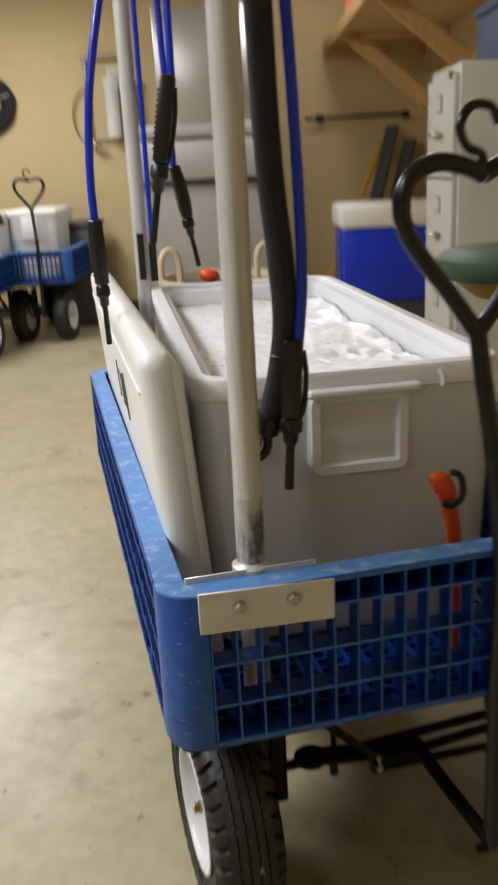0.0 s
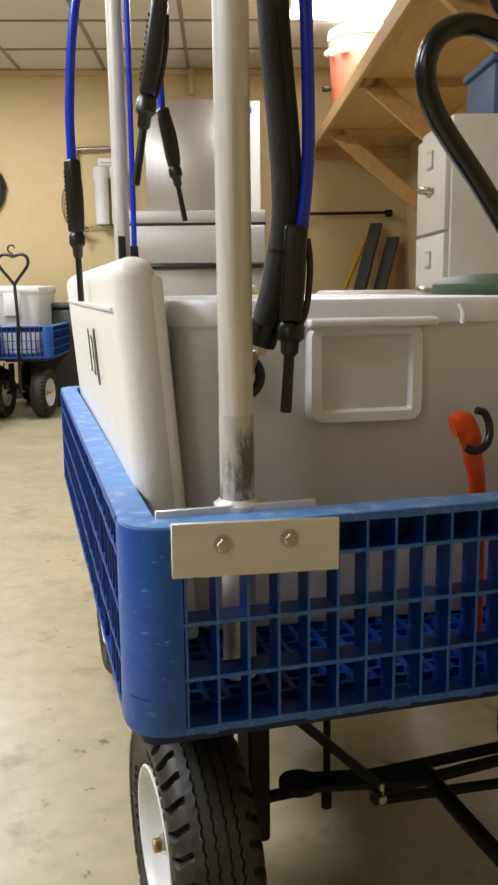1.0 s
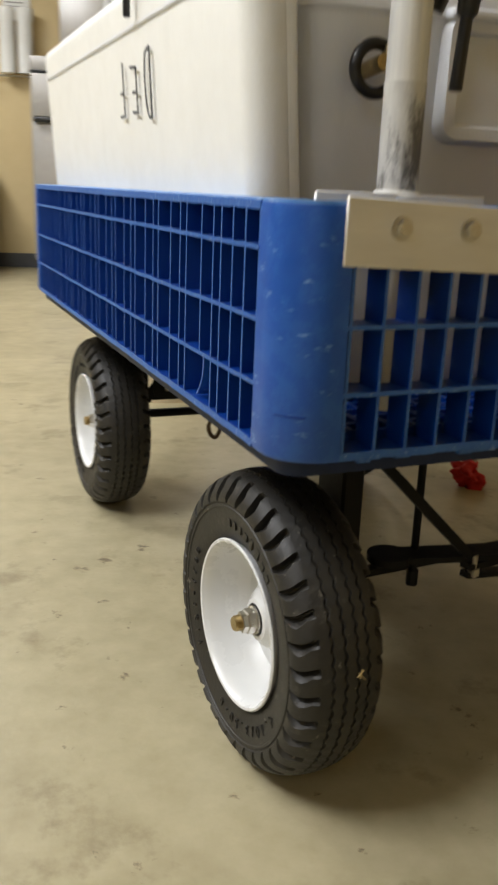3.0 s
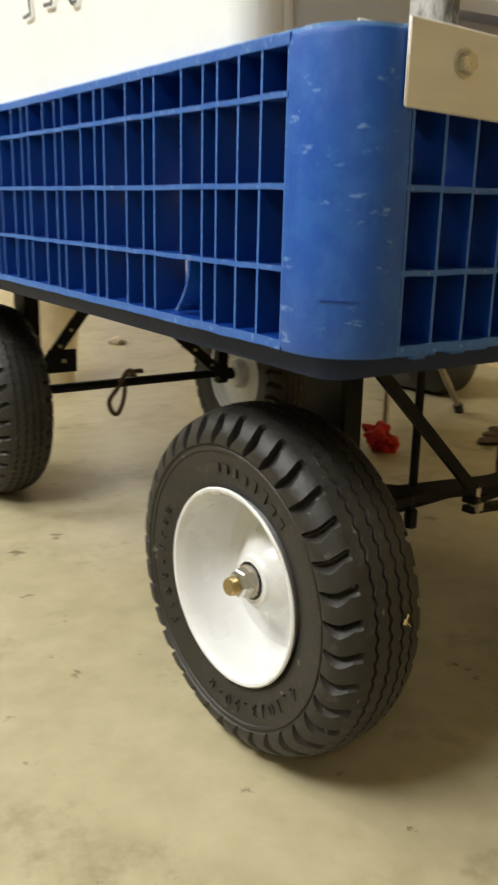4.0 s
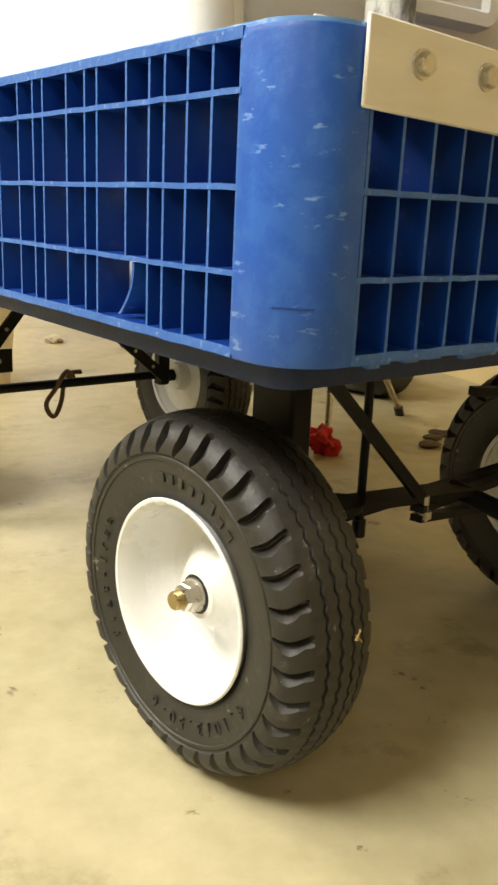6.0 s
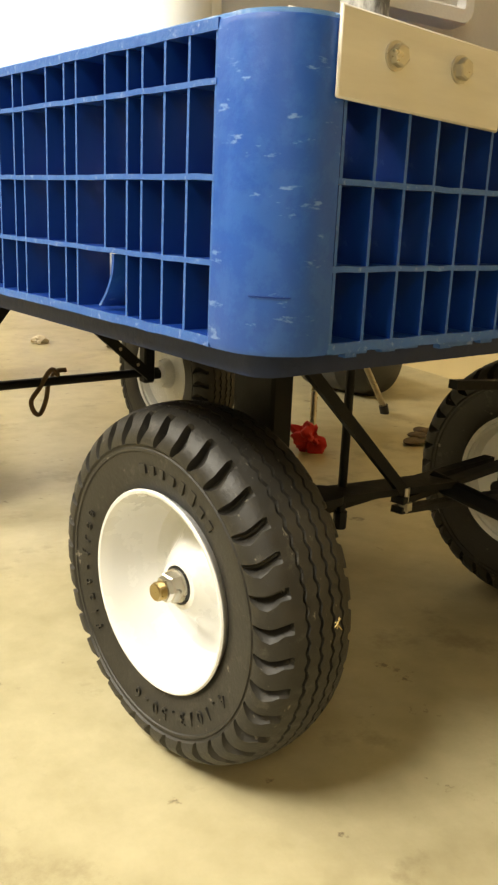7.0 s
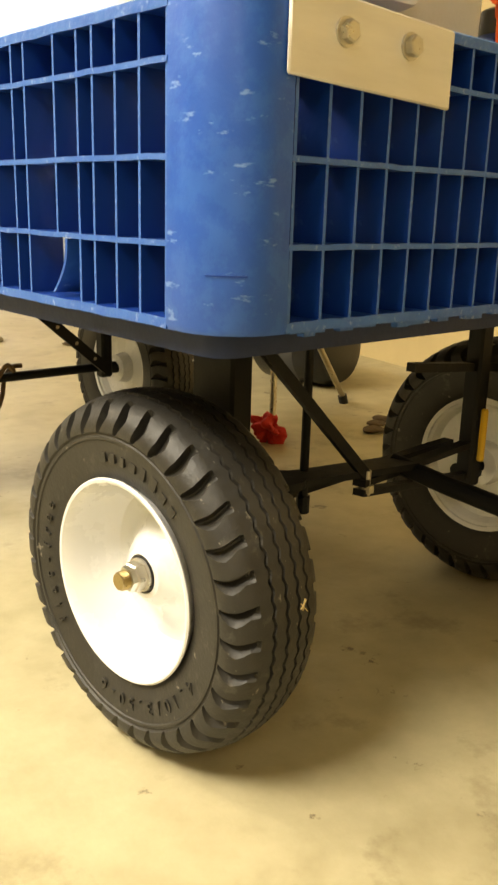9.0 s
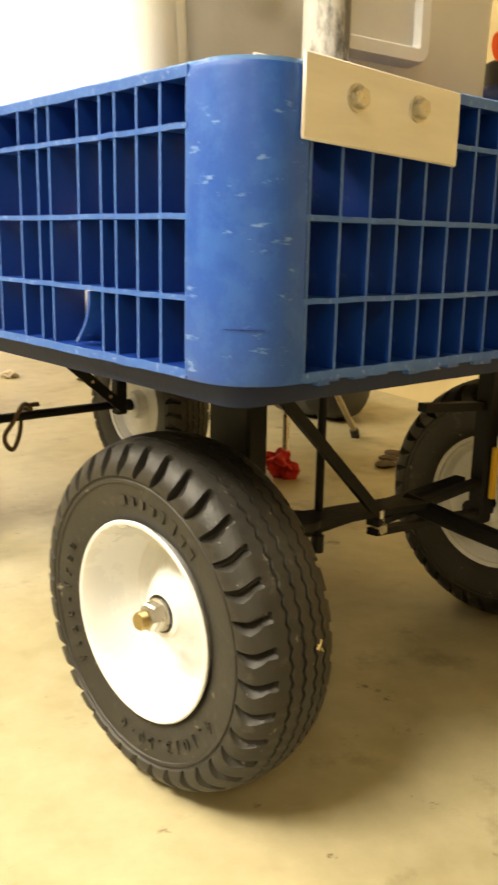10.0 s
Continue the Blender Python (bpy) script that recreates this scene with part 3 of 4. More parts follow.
            bar(a, (0.165, y + 0.004, 0.197), (W - 0.165, y + 0.004 + turn_, 0.197), 0.014, 0.008)
            gear("axle_beam", a, "black steel axle beam")
        gear("axle_stub", cyl(bmesh.new(), (0.10, y, R_TYRE), (0.17, y, R_TYRE), 0.0095))
        gear("axle_stub", cyl(bmesh.new(), (W - 0.17, y + turn_ / 2, R_TYRE), (W - 0.10, y + turn_ / 2, R_TYRE), 0.0095))
        for x in (0.162, W - 0.162):
            a = rbox(x - 0.006, x + 0.020 if x < 0.3 else x + 0.006, y - 0.014, y + 0.045, 0.150, 0.352, 0.003, 1)
            if x > 0.3:
                for v in a.verts:
                    v.co.y = min(v.co.y, y + 0.006)
                    v.co.x -= 0.016 if v.co.x < x else 0.004
            gear("wheel_bracket", a, "black steel wheel bracket")
    cx = W / 2
    a = bmesh.new()
    cyl(a, (cx - 0.112, 0.172, 0.190), (cx - 0.112, 0.172, 0.36), 0.0045)
    cyl(a, (cx - 0.112, 0.172, 0.184), (cx - 0.112, 0.172, 0.202), 0.0068, 8)
    gear("tie_rod", a, "thin black steel rod")
    for x0, z0 in ((0.172, 0.205), (W - 0.180, 0.168)):
        a = bmesh.new()
        bar(a, (x0, 1.0, z0), (cx - 0.058, 1.0, 0.372), 0.006, 0.020)
        st = gear("rear_strut", a, "black strut with bolt holes")
        d = Vector((cx - 0.058 - x0, 0, 0.372 - z0))
        for f in (0.12, 0.28, 0.44):
            p = Vector((x0, 0.9965, z0)) + d * f
            part("bolt_hole", cyl(bmesh.new(), p, p - Vector((0, 0.0008, 0)), 0.0034, 10), M_CHROME, st, "bright bolt hole")
    a = box(bmesh.new(), 0.185, 0.238, 0.992, 0.995, 0.206, 0.246)
    plate_ = gear("gusset_plate", a, "black gusset plate with a hole")
    part("bolt_hole", cyl(bmesh.new(), (0.214, 0.992, 0.226), (0.214, 0.991, 0.226), 0.0045, 12), M_CHROME, plate_, "bright bolt hole")
    px = W / 2 - 0.055
    for tag, p, q, w_, h_ in (("brace", (px - 0.145, 0.142, 0.362), (px, 0.140, 0.220), 0.007, 0.011), ("steering_link", (px - 0.01, 0.14, 0.214), (W - 0.14, 0.19, 0.203), 0.015, 0.007),
                              ("steering_link", (px - 0.01, 0.14, 0.204), (W - 0.14, 0.19, 0.158), 0.013, 0.007), ("cross_rod", (px + 0.12, 0.186, 0.312), (W - 0.13, 0.186, 0.296), 0.012, 0.010)):
        a = bmesh.new()
        bar(a, p, q, w_, h_)
        gear(tag, a, "black steel link under the deck")
    a = rbox(W - 0.181, W - 0.173, 0.160, 0.168, 0.186, 0.252, 0.002, 1)
    gear("caution_label", a, "worn yellow label on the wheel bracket", M_YELLOW)
    a = bmesh.new()
    lathe(a, [(0.222, 0.001), (0.222, 0.024), (0.230, 0.024), (0.230, 0.001)], 24, "z", Matrix.Translation((W / 2 - 0.15, 0.165, 0)))
    bar(a, (W / 2 - 0.15, 0.165, 0.226), (W / 2 + 0.02, 0.145, 0.220), 0.034, 0.007)
    gear("turntable", a, "black steering turntable plate")
    a = bmesh.new()
    cyl(a, (0.310, 0.138, 0.200), (0.310, 0.138, 0.226), 0.004, 12)
    lathe(a, [(0.203, 0.0075), (0.211, 0.0075)], 6, "z", Matrix.Translation((0.310, 0.138, 0)), True)
    gear("pivot_bolt", a, "tarnished pivot bolt and nut", M_CHROME)
    a = bmesh.new()
    loop = [(0.365, 1.019, 0.181), (0.353, 1.018, 0.193), (0.343, 1.020, 0.184), (0.330, 1.024, 0.160), (0.316, 1.030, 0.136), (0.322, 1.032, 0.114), (0.334, 1.032, 0.110), (0.347, 1.034, 0.135), (0.356, 1.040, 0.165), (0.372, 1.041, 0.184), (0.390, 1.038, 0.186)]
    tube(a, loop, 0.0045, 10)
    gear("hitch_pin_loop", a, "dark bent wire loop hanging on the rear axle", M_RUST)
    a = bmesh.new()
    tube(a, [(W / 2 + 0.012, 0.160, 0.218), (W / 2 + 0.022, 0.08, 0.205), (W / 2 + 0.039, -0.028, 0.19)], 0.010, 12)
    cyl(a, (W / 2 + 0.015, -0.028, 0.19), (W / 2 + 0.063, -0.028, 0.19), 0.007)
    gear("tongue", a, "black steel tongue")
    # handle: shaft, heart-shaped grip and hook
    hx, hy = W / 2 + 0.021, 0.03
    a = bmesh.new()
    tube(a, [(hx + 0.014, -0.028, 0.19), (hx + 0.014, -0.022, 0.40), (hx + 0.018, -0.010, 0.62), (hx, hy, 0.862)], 0.0105, 16)
    h = gear("handle", a, "upright black steel pull handle", M_BLACK)
    a = bmesh.new()
    for s in (-1, 1):
        tube(a, [(hx, hy, 0.858), (hx + s * 0.035, hy, 0.905), (hx + s * 0.080, hy, 0.962), (hx + s * 0.093, hy, 1.000), (hx + s * 0.082, hy, 1.030),
                 (hx + s * 0.055, hy, 1.043), (hx + s * 0.022, hy, 1.038), (hx, hy, 1.028)], 0.0100, 14)
    part("heart_grip", a, M_BLACK, h, "glossy black heart-shaped grip")
    a = bmesh.new()
    tube(a, [(hx, hy, 1.03), (hx - 0.002, hy, 1.048), (hx - 0.020, hy, 1.058), (hx - 0.028, hy, 1.078), (hx - 0.016, hy, 1.097), (hx + 0.006, hy, 1.096), (hx + 0.016, hy, 1.080)], 0.0052, 10)
    part("hook", a, M_BLACK, h, "small black wire hook")
    return cart


def roll_wagon(cart, W, steer, x_front):
    # the front axle is steered, so its wheels stand at different distances from the front
    add_wheel(cart, pose(x_front, 0.186, R_TYRE, 0, 0, steer))
    add_wheel(cart, pose(W - x_front, 0.186 + 0.45 * (W - 2 * x_front) * math.sin(radians(steer)), R_TYRE, 0, 0, 180 + steer))
    add_wheel(cart, pose(0.103, 1.026, R_TYRE, 70, 0, 0))
    add_wheel(cart, pose(W - 0.103, 1.026, R_TYRE, 130, 0, 180))
    tagged(cart, group="deck wagons")


WIDE, NARROW = 0.73, 0.48
wagon = build_wagon(WIDE)
roll_wagon(wagon, WIDE, 3.4, 0.0865)
bm = bmesh.new()
for p, q in (((0.100, 0.0205, 0.188), (0.107, 0.0195, 0.180)), ((0.102, 0.0200, 0.182), (0.103, 0.0195, 0.192)), ((0.105, 0.020, 0.190), (0.099, 0.0195, 0.184))):
    bar(bm, p, q, 0.0007, 0.0007)
part("straw", bm, mat("dry_straw", (0.55, 0.42, 0.18), None, 0.8, scale=90, bump=0), wagon, "bit of dry straw stuck to the tyre")
far_wagon = build_wagon(NARROW)
roll_wagon(far_wagon, NARROW, -8, 0.10)
far_wagon.matrix_basis = pose(-0.361, 4.92, 0, 0, 0, -13)
tagged(far_wagon, "narrow blue deck wagon parked by the wall with upright handle")
next_wagon = copy_thing(far_wagon, pose(-0.85, 4.42, 0, 0, 0, -13))
tagged(next_wagon, "narrow blue deck wagon parked in line beside another")


# ---------- load of the wagon ----------
def build_cooler(m, size, label, group="coolers", mt=None):
    """An open chest cooler: hollow body with a rim, a recessed latch plate on the end, ice inside."""
    w, l, z0, z1 = size
    c = thing("cooler", label, "cooler", m, group)
    mt = mt or M_GREYP
    def loop(inset, rad):
        pts = []
        for cx, cy, a0 in ((w - rad, rad, 270), (w - rad, l - rad, 0), (rad, l - rad, 90), (rad, rad, 180)):
            for i in range(9):
                t = radians(a0 + 90 * i / 8)
                pts.append((cx + (rad - inset) * math.cos(t), cy + (rad - inset) * math.sin(t)))
        return pts
    r = 0.05
    prof = [(0.016, z0), (0.012, z0 + 0.01), (0.002, z1 - 0.035), (0.0, z1 - 0.030), (-0.003, z1 - 0.028), (-0.004, z1 - 0.006), (-0.001, z1 - 0.001), (0.004, z1), (0.018, z1),
            (0.021, z1 - 0.003), (0.022, z1 - 0.010), (0.030, z1 - 0.012), (0.034, z1 - 0.016), (0.045, z0 + 0.05)]
    bm = bmesh.new()
    rows = [[bm.verts.new((*p, z)) for p in loop(ins, r)] for ins, z in prof]
    for p, q in zip(rows, rows[1:]):
        for i in range(len(p)):
            bm.faces.new((p[i], p[(i + 1) % len(p)], q[(i + 1) % len(p)], q[i]))
    bm.faces.new(rows[0])
    bm.faces.new(rows[-1])
    part("body", bm, mt, c, "", 35)
    return c


cooler = build_cooler(pose(0.083, 0.186, 0, 0, 0, -4.6), (0.415, 0.97, 0.417, 0.797), "large open white chest cooler filled with ice on the wagon deck")
# recessed latch plate on the end face
bm = bmesh.new()
lx0, lx1, lz0, lz1 = 0.1515, 0.287, 0.658, 0.771


def ring_frame(x0, x1, z0, z1, width, y_out, y_in, r):
    """A raised rounded-rectangle frame on an x-z face."""
    def loop(d, y):
        pts = []
        rr_ = max(r - d, 0.002)
        for cx, cz, a0 in ((x1 - d - rr_, z0 + d + rr_, 270), (x1 - d - rr_, z1 - d - rr_, 0), (x0 + d + rr_, z1 - d - rr_, 90), (x0 + d + rr_, z0 + d + rr_, 180)):
            for i in range(7):
                t = radians(a0 + 15 * i)
                pts.append((cx + rr_ * math.cos(t), y, cz + rr_ * math.sin(t)))
        return pts
    bm_ = bmesh.new()
    prof_ = [(-0.001, y_in), (0.0005, y_out + 0.004), (0.003, y_out), (width - 0.003, y_out), (width - 0.0005, y_out + 0.004), (width + 0.001, y_in)]
    rows_ = [[bm_.verts.new(p) for p in loop(d, y)] for d, y in prof_]
    for p, q in zip(rows_, rows_[1:]):
        for i in range(len(p)):
            bm_.faces.new((p[i], p[(i + 1) % len(p)], q[(i + 1) % len(p)], q[i]))
    return bm_


lx0, lx1 = lx0 - 0.006, lx1 - 0.008
part("latch_frame", ring_frame(lx0, lx1, lz0, lz1, 0.017, -0.012, 0.008, 0.017), M_GREYP, cooler, "raised white latch frame", 50)
part("latch_grip", rbox(lx0 - 0.001, lx1 + 0.014, -0.019, 0.004, lz1 - 0.006, lz1 + 0.005, 0.004, 3), M_GREYP, cooler, "white latch grip")
part("latch_recess", rbox(lx0 + 0.010, lx1 - 0.010, -0.004, 0.008, lz0 + 0.010, lz1 - 0.010, 0.003, 2), M_GREYP, cooler)
bm = bmesh.new()
tube(bm, [(0.318, -0.012, 0.790), (0.322, -0.014, 0.780), (0.322, -0.013, 0.768)], 0.003, 8)
part("latch_pin", bm, M_GREYP, cooler)
# ice
bm = bmesh.new()
nx, ny = 34, 70
gv = []
for j in range(ny + 1):
    row = []
    for i in range(nx + 1):
        x, y = 0.04 + 0.335 * i / nx, 0.04 + 0.89 * j / ny
        h = 0.752 + 0.010 * noise.noise((x * 9, y * 9, 1)) + 0.006 * noise.noise((x * 34, y * 34, 5)) + 0.004 * noise.noise((x * 80, y * 80, 9))
        row.append(bm.verts.new((x, y, h)))
    gv.append(row)
for j in range(ny):
    for i in range(nx):
        bm.faces.new((gv[j][i], gv[j][i + 1], gv[j + 1][i + 1], gv[j + 1][i]))
ice = single("ice", bm, M_ICE, "heap of crushed white ice in the cooler", "ice", "stuff", m=cooler.matrix_basis.copy(), sharp=20)
# open lid, hung down along the side
LID = pose(0.0, 0.0, 0, 0, -4.4, -0.5)
bm = rbox(0.0, 0.047, 0.0, 1.03, 0.0, 0.424, 0.022, 6)
for v in bm.verts:                     # crown: the outer face swells slightly
    f = math.sin(math.pi * min(1, max(0, v.co.y / 1.03))) * math.sin(math.pi * min(1, max(0, v.co.z / 0.424)))
    if v.co.x < 0.01:
        v.co.x -= 0.004 * f
lid = part("lid", bm, M_WHITEP, cooler, "thick white lid opened down along the wagon side, marked DEF", 50,
           cooler.matrix_basis.inverted() @ Matrix.Translation((0.0470, 0.158, 0.418)) @ LID)
bm = rbox(0.030, 0.053, 0.006, 1.024, 0.0, 0.404, 0.008, 3)
part("inner_lip", bm, M_WHITEP, lid, "pale inner sealing lip", 50)
bm = bmesh.new()
bar(bm, (-0.0012, 0.03, 0.372), (-0.0012, 1.0, 0.372), 0.003, 0.004)
part("seam_groove", bm, M_GREYP, lid, "thin moulded groove")
# marker writing, upside down since the lid hangs
strokes = {"D": [[(0, 0), (0.004, 0.1)], [(0, 0), (0.02, 0.006), (0.028, 0.03), (0.030, 0.055), (0.026, 0.085), (0.016, 0.1), (0.003, 0.1)]],
           "E": [[(0, 0.02), (0.002, 0.085)], [(0.002, 0.085), (0.026, 0.083)], [(0.001, 0.055), (0.022, 0.054)], [(0, 0.02), (0.028, 0.017)]],
           "F": [[(0, 0.005), (0.002, 0.085)], [(0.002, 0.085), (0.026, 0.086)], [(0.001, 0.05), (0.018, 0.051)]]}
for ch, y0, sc in (("D", 0.288, 0.74), ("E", 0.352, 0.78), ("F", 0.416, 0.78)):
    bm = bmesh.new()
    for st in strokes[ch]:
        tube(bm, [(-0.0008, y0 + a * sc * 1.15, 0.341 - b * sc * 1.0) for a, b in st], 0.0021, 6, 6)
    for v in bm.verts:
        v.co.x = -0.0042 + (v.co.x + 0.0008) * 0.5
    part("marker_letter", bm, M_MARK, lid, "handwritten black marker letter")
# drain valve on the cooler's end: black ring and brass fitting
valve = thing("drain_valve", "black ring and brass drain fitting on the cooler end", "valve", Matrix.Translation((0.150, 0.160, 0.716)))
bm = bmesh.new()
tube(bm, [(0.021 * math.cos(t), 0.0, 0.021 * math.sin(t)) for t in (2 * math.pi * i / 32 for i in range(33))], 0.0055, 12, 1, True)
part("ring", bm, M_GUN, valve)
bm = bmesh.new()
cyl(bm, (0, 0.02, 0), (0, -0.016, 0.004), 0.0075, 16)
cyl(bm, (0.004, -0.008, 0.0), (0.012, -0.012, 0.028), 0.0055, 12)
part("brass_fitting", bm, M_BRASS, valve, "brass fitting")
bm = bmesh.new()
lathe(bm, [(0.024, 0.008), (0.034, 0.008)], 6, "z", pose(0.011, -0.012, 0, 0, 12, 0), True)
part("hose_nut", bm, M_ZINC, valve)

# ---------- masts ----------
mast = thing("hose_mast", "weathered aluminium pole bolted to the wagon by a bright plate", "pole")
bm = rbox(0.0420, 0.2000, -0.0045, -0.0012, 0.5520, 0.6030, 0.0012, 1)
for v in bm.verts:                     # bolted on a little askew
    v.co.z += 0.003 - 0.0065 * (v.co.x - 0.042) / 0.158
plate = part("mounting_plate", bm, M_ALU, mast, "brushed aluminium plate")
bm = rbox(0.034, 0.190, 0.0335, 0.0360, 0.555, 0.6085, 0.001, 1)
part("backing_plate", bm, M_ALU, mast, "brushed aluminium backing plate")
for x in (0.0885, 0.151):
    bm = bmesh.new()
    lathe(bm, [(-0.0045, 0.0088), (-0.0062, 0.0088), (-0.0064, 0.0075)], 28, "y", Matrix.Translation((x, 0, 0.5835)), True)
    part("washer", bm, M_ZINC, plate)
    bm = bmesh.new()
    lathe(bm, [(-0.006, 0.0070), (-0.0108, 0.0070), (-0.0116, 0.0058)], 6, "y", Matrix.Translation((x, 0, 0.5835)) @ pose(0, 0, 0, 0, 17, 0), True)
    part("hex_bolt", bm, M_ZINC, plate, sharp=20)
MX, MY = 0.117, 0.053
bm = bmesh.new()
lathe(bm, [(0.43, 0.0165), (0.600, 0.0165)], 32, "z", Matrix.Translation((MX, MY, 0)), True)
lathe(bm, [(0.692, 0.0162), (1.56, 0.0162)], 32, "z", Matrix.Translation((MX, MY, 0)), True)
part("tube", bm, M_POLE, mast, "weathered grey-white tube with painted reflection streaks")
bm = lathe(bmesh.new(), [(0.600, 0.0166), (0.692, 0.0166)], 32, "z", Matrix.Translation((MX, MY, 0)), True)
part("taped_section", bm, M_POLEDIRT, mast, "dark dirty tape residue")
bm = lathe(bmesh.new(), [(0.598, 0.023), (0.606, 0.023), (0.609, 0.019), (0.611, 0.0175)], 32, "z", Matrix.Translation((MX, MY, 0)), True)
part("base_collar", bm, M_POLE, mast)
bm = bmesh.new()
lathe(bm, [(0.41, 0.0165), (1.56, 0.0165)], 32, "z", Matrix.Translation((0.142, 1.13, 0)), True)
bm2 = cyl(bmesh.new(), (MX, MY - 0.05, 1.56), (0.142, 1.18, 1.56), 0.0165, 24)
rear = thing("rear_hose_mast", "pale tube mast at the wagon's rear with a top boom", "pole")
part("boom", bm2, M_POLE, rear)
part("tube", bm, M_POLE, rear)


def spray_gun(m, label):
    """A black hose-end trigger gun hanging nozzle down; origin at the hose inlet, z up."""
    g = thing("spray_gun", label, "spray gun", m, "spray guns")
    bm = rbox(-0.011, 0.011, -0.012, 0.012, -0.115, 0.0, 0.005, 3)
    part("grip", bm, M_GUN, g)
    bm = bmesh.new()
    for i in range(12):
        box(bm, -0.0125, -0.009, -0.009, 0.009, -0.022 - i * 0.007, -0.0185 - i * 0.007)
    part("grip_ribs", bm, M_GUN, g)
    bm = bmesh.new()
    tube(bm, [(0.011, 0, -0.015), (0.015, 0, -0.05), (0.014, 0, -0.095), (0.009, 0, -0.118)], 0.0032, 8)
    part("trigger", bm, M_GUN, g)
    bm = lathe(bmesh.new(), [(-0.115, 0.010), (-0.120, 0.0135), (-0.134, 0.0135), (-0.139, 0.009), (-0.152, 0.0085), (-0.156, 0.0055)], 18, "z", None, True)
    part("swivel", bm, M_GUN, g)
    bm = lathe(bmesh.new(), [(-0.154, 0.0052), (-0.225, 0.0056), (-0.226, 0.004)], 14, "z", None, True)
    part("nozzle", bm, M_GUN, g)
    return g


def hose(pts, r, material, label, k=8):
    bm = bmesh.new()
    tube(bm, pts, r, 14, k)
    return single("hose", bm, material, label, "hose", group="hoses")


# front foam-covered hose with a blue hose and gun tied to it
FOAM = [(0.152, 0.075, 1.56), (0.158, 0.075, 1.20), (0.163, 0.075, 1.05), (0.172, 0.075, 0.95), (0.175, 0.075, 0.88), (0.167, 0.078, 0.82), (0.155, 0.082, 0.772)]
foam = thing("foam_hose", "hose wrapped in black foam with a split seam", "hose")
part("foam_sleeve", tube(bmesh.new(), FOAM, 0.0148, 18), M_FOAM, foam)
part("split_seam", tube(bmesh.new(), [(x - 0.003 + 0.003 * math.sin(9 * z), y - 0.0146, z) for x, y, z in FOAM[2:6]], 0.0012, 6), M_GUN, foam, "dark split along the foam")
part("tie_wrap", tube(bmesh.new(), [(0.1745 + 0.0165 * math.cos(t), 0.072 + 0.0175 * math.sin(t), 0.845) for t in (2 * math.pi * i / 24 for i in range(25))], 0.0022, 8, 1, True), M_GUN, foam, "black tie wrap")
bm = bmesh.new()
cyl(bm, (0.156, 0.082, 0.776), (0.150, 0.088, 0.756), 0.0165, 18)
single("hose_cuff", bm, M_GUN, "black cuff at the hose's lower end", "hose cuff")
hose([(0.160, 0.06, 1.56), (0.182, 0.06, 1.20), (0.190, 0.06, 1.02), (0.191, 0.06, 0.93), (0.185, 0.06, 0.862)], 0.0062, M_HOSE, "bright blue hose along the foam-wrapped one")
spray_gun(pose(0.178, 0.055, 0.866, 0, 3.5, -20) @ Matrix.Diagonal((1, 1, 0.78, 1)), "black spray gun hanging nozzle down from a blue hose")
# rear hoses
hose([(0.125, 0.56, 1.56), (0.060, 0.52, 1.35), (0.018, 0.50, 1.18), (0.005, 0.50, 1.06), (0.004, 0.50, 0.98)], 0.0062, M_HOSE, "bright blue hose arching down from the boom")
spray_gun(pose(0.004, 0.50, 0.984, 0, -1.5, 30) @ Matrix.Diagonal((0.8, 0.8, 0.84, 1)), "black spray gun hanging straight down beside the lid")
hose([(0.166, 1.11, 1.56), (0.165, 1.105, 1.2), (0.163, 1.10, 0.88)], 0.0055, M_HOSE, "blue hose running down the rear mast")
bm = bmesh.new()
cyl(bm, (0.163, 1.10, 0.90), (0.163, 1.098, 0.815), 0.0085, 14)
single("hose_coupling", bm, M_GUN, "black hose coupling behind the lid", "coupling", group="hose couplings")
bm = bmesh.new()
cyl(bm, (0.137, 1.095, 0.92), (0.137, 1.095, 0.82), 0.0075, 14)
single("hose_coupling", bm, M_GUN, "black hose coupling behind the lid", "coupling", group="hose couplings")
hose([(0.128, 0.50, 1.56), (0.131, 0.47, 1.40), (0.127, 0.45, 1.17)], 0.0055, M_HOSE, "short blue hose holding a spray gun")
spray_gun(pose(0.123, 0.45, 1.176, 0, 10, -15) @ Matrix.Diagonal((1.0, 1.0, 1.03, 1)), "black spray gun hanging from the boom, trigger out")
hose([(0.129, 0.58, 1.56), (0.128, 0.54, 1.30), (0.129, 0.50, 1.05)], 0.0050, M_HOSE, "thin blue hose with a gun swung aside")
spray_gun(pose(0.130, 0.50, 1.055, 0, -11, 10) @ Matrix.Diagonal((0.68, 0.68, 0.68, 1)), "black spray gun tilted aside near the rear mast")

# orange strap with hook over the front wall
strap = thing("strap_ratchet", "bright orange strap with a black wire hook on the front wall", "strap", Matrix.Translation((0.361, 0.05, 0.0)))
bm = bmesh.new()
tube(bm, [(-0.007, 0.02, 0.664), (0.004, 0.02, 0.667), (0.013, 0.021, 0.655), (0.019, 0.024, 0.630), (0.026, 0.028, 0.600), (0.031, 0.035, 0.54), (0.034, 0.04, 0.42)], 0.0115, 14,
     radii=[0.0125, 0.0135, 0.0125, 0.011, 0.010, 0.009, 0.009])
for v in bm.verts:
    v.co.y = 0.025 + (v.co.y - 0.025) * 0.6
part("strap", bm, M_ORANGE, strap)
bm = bmesh.new()
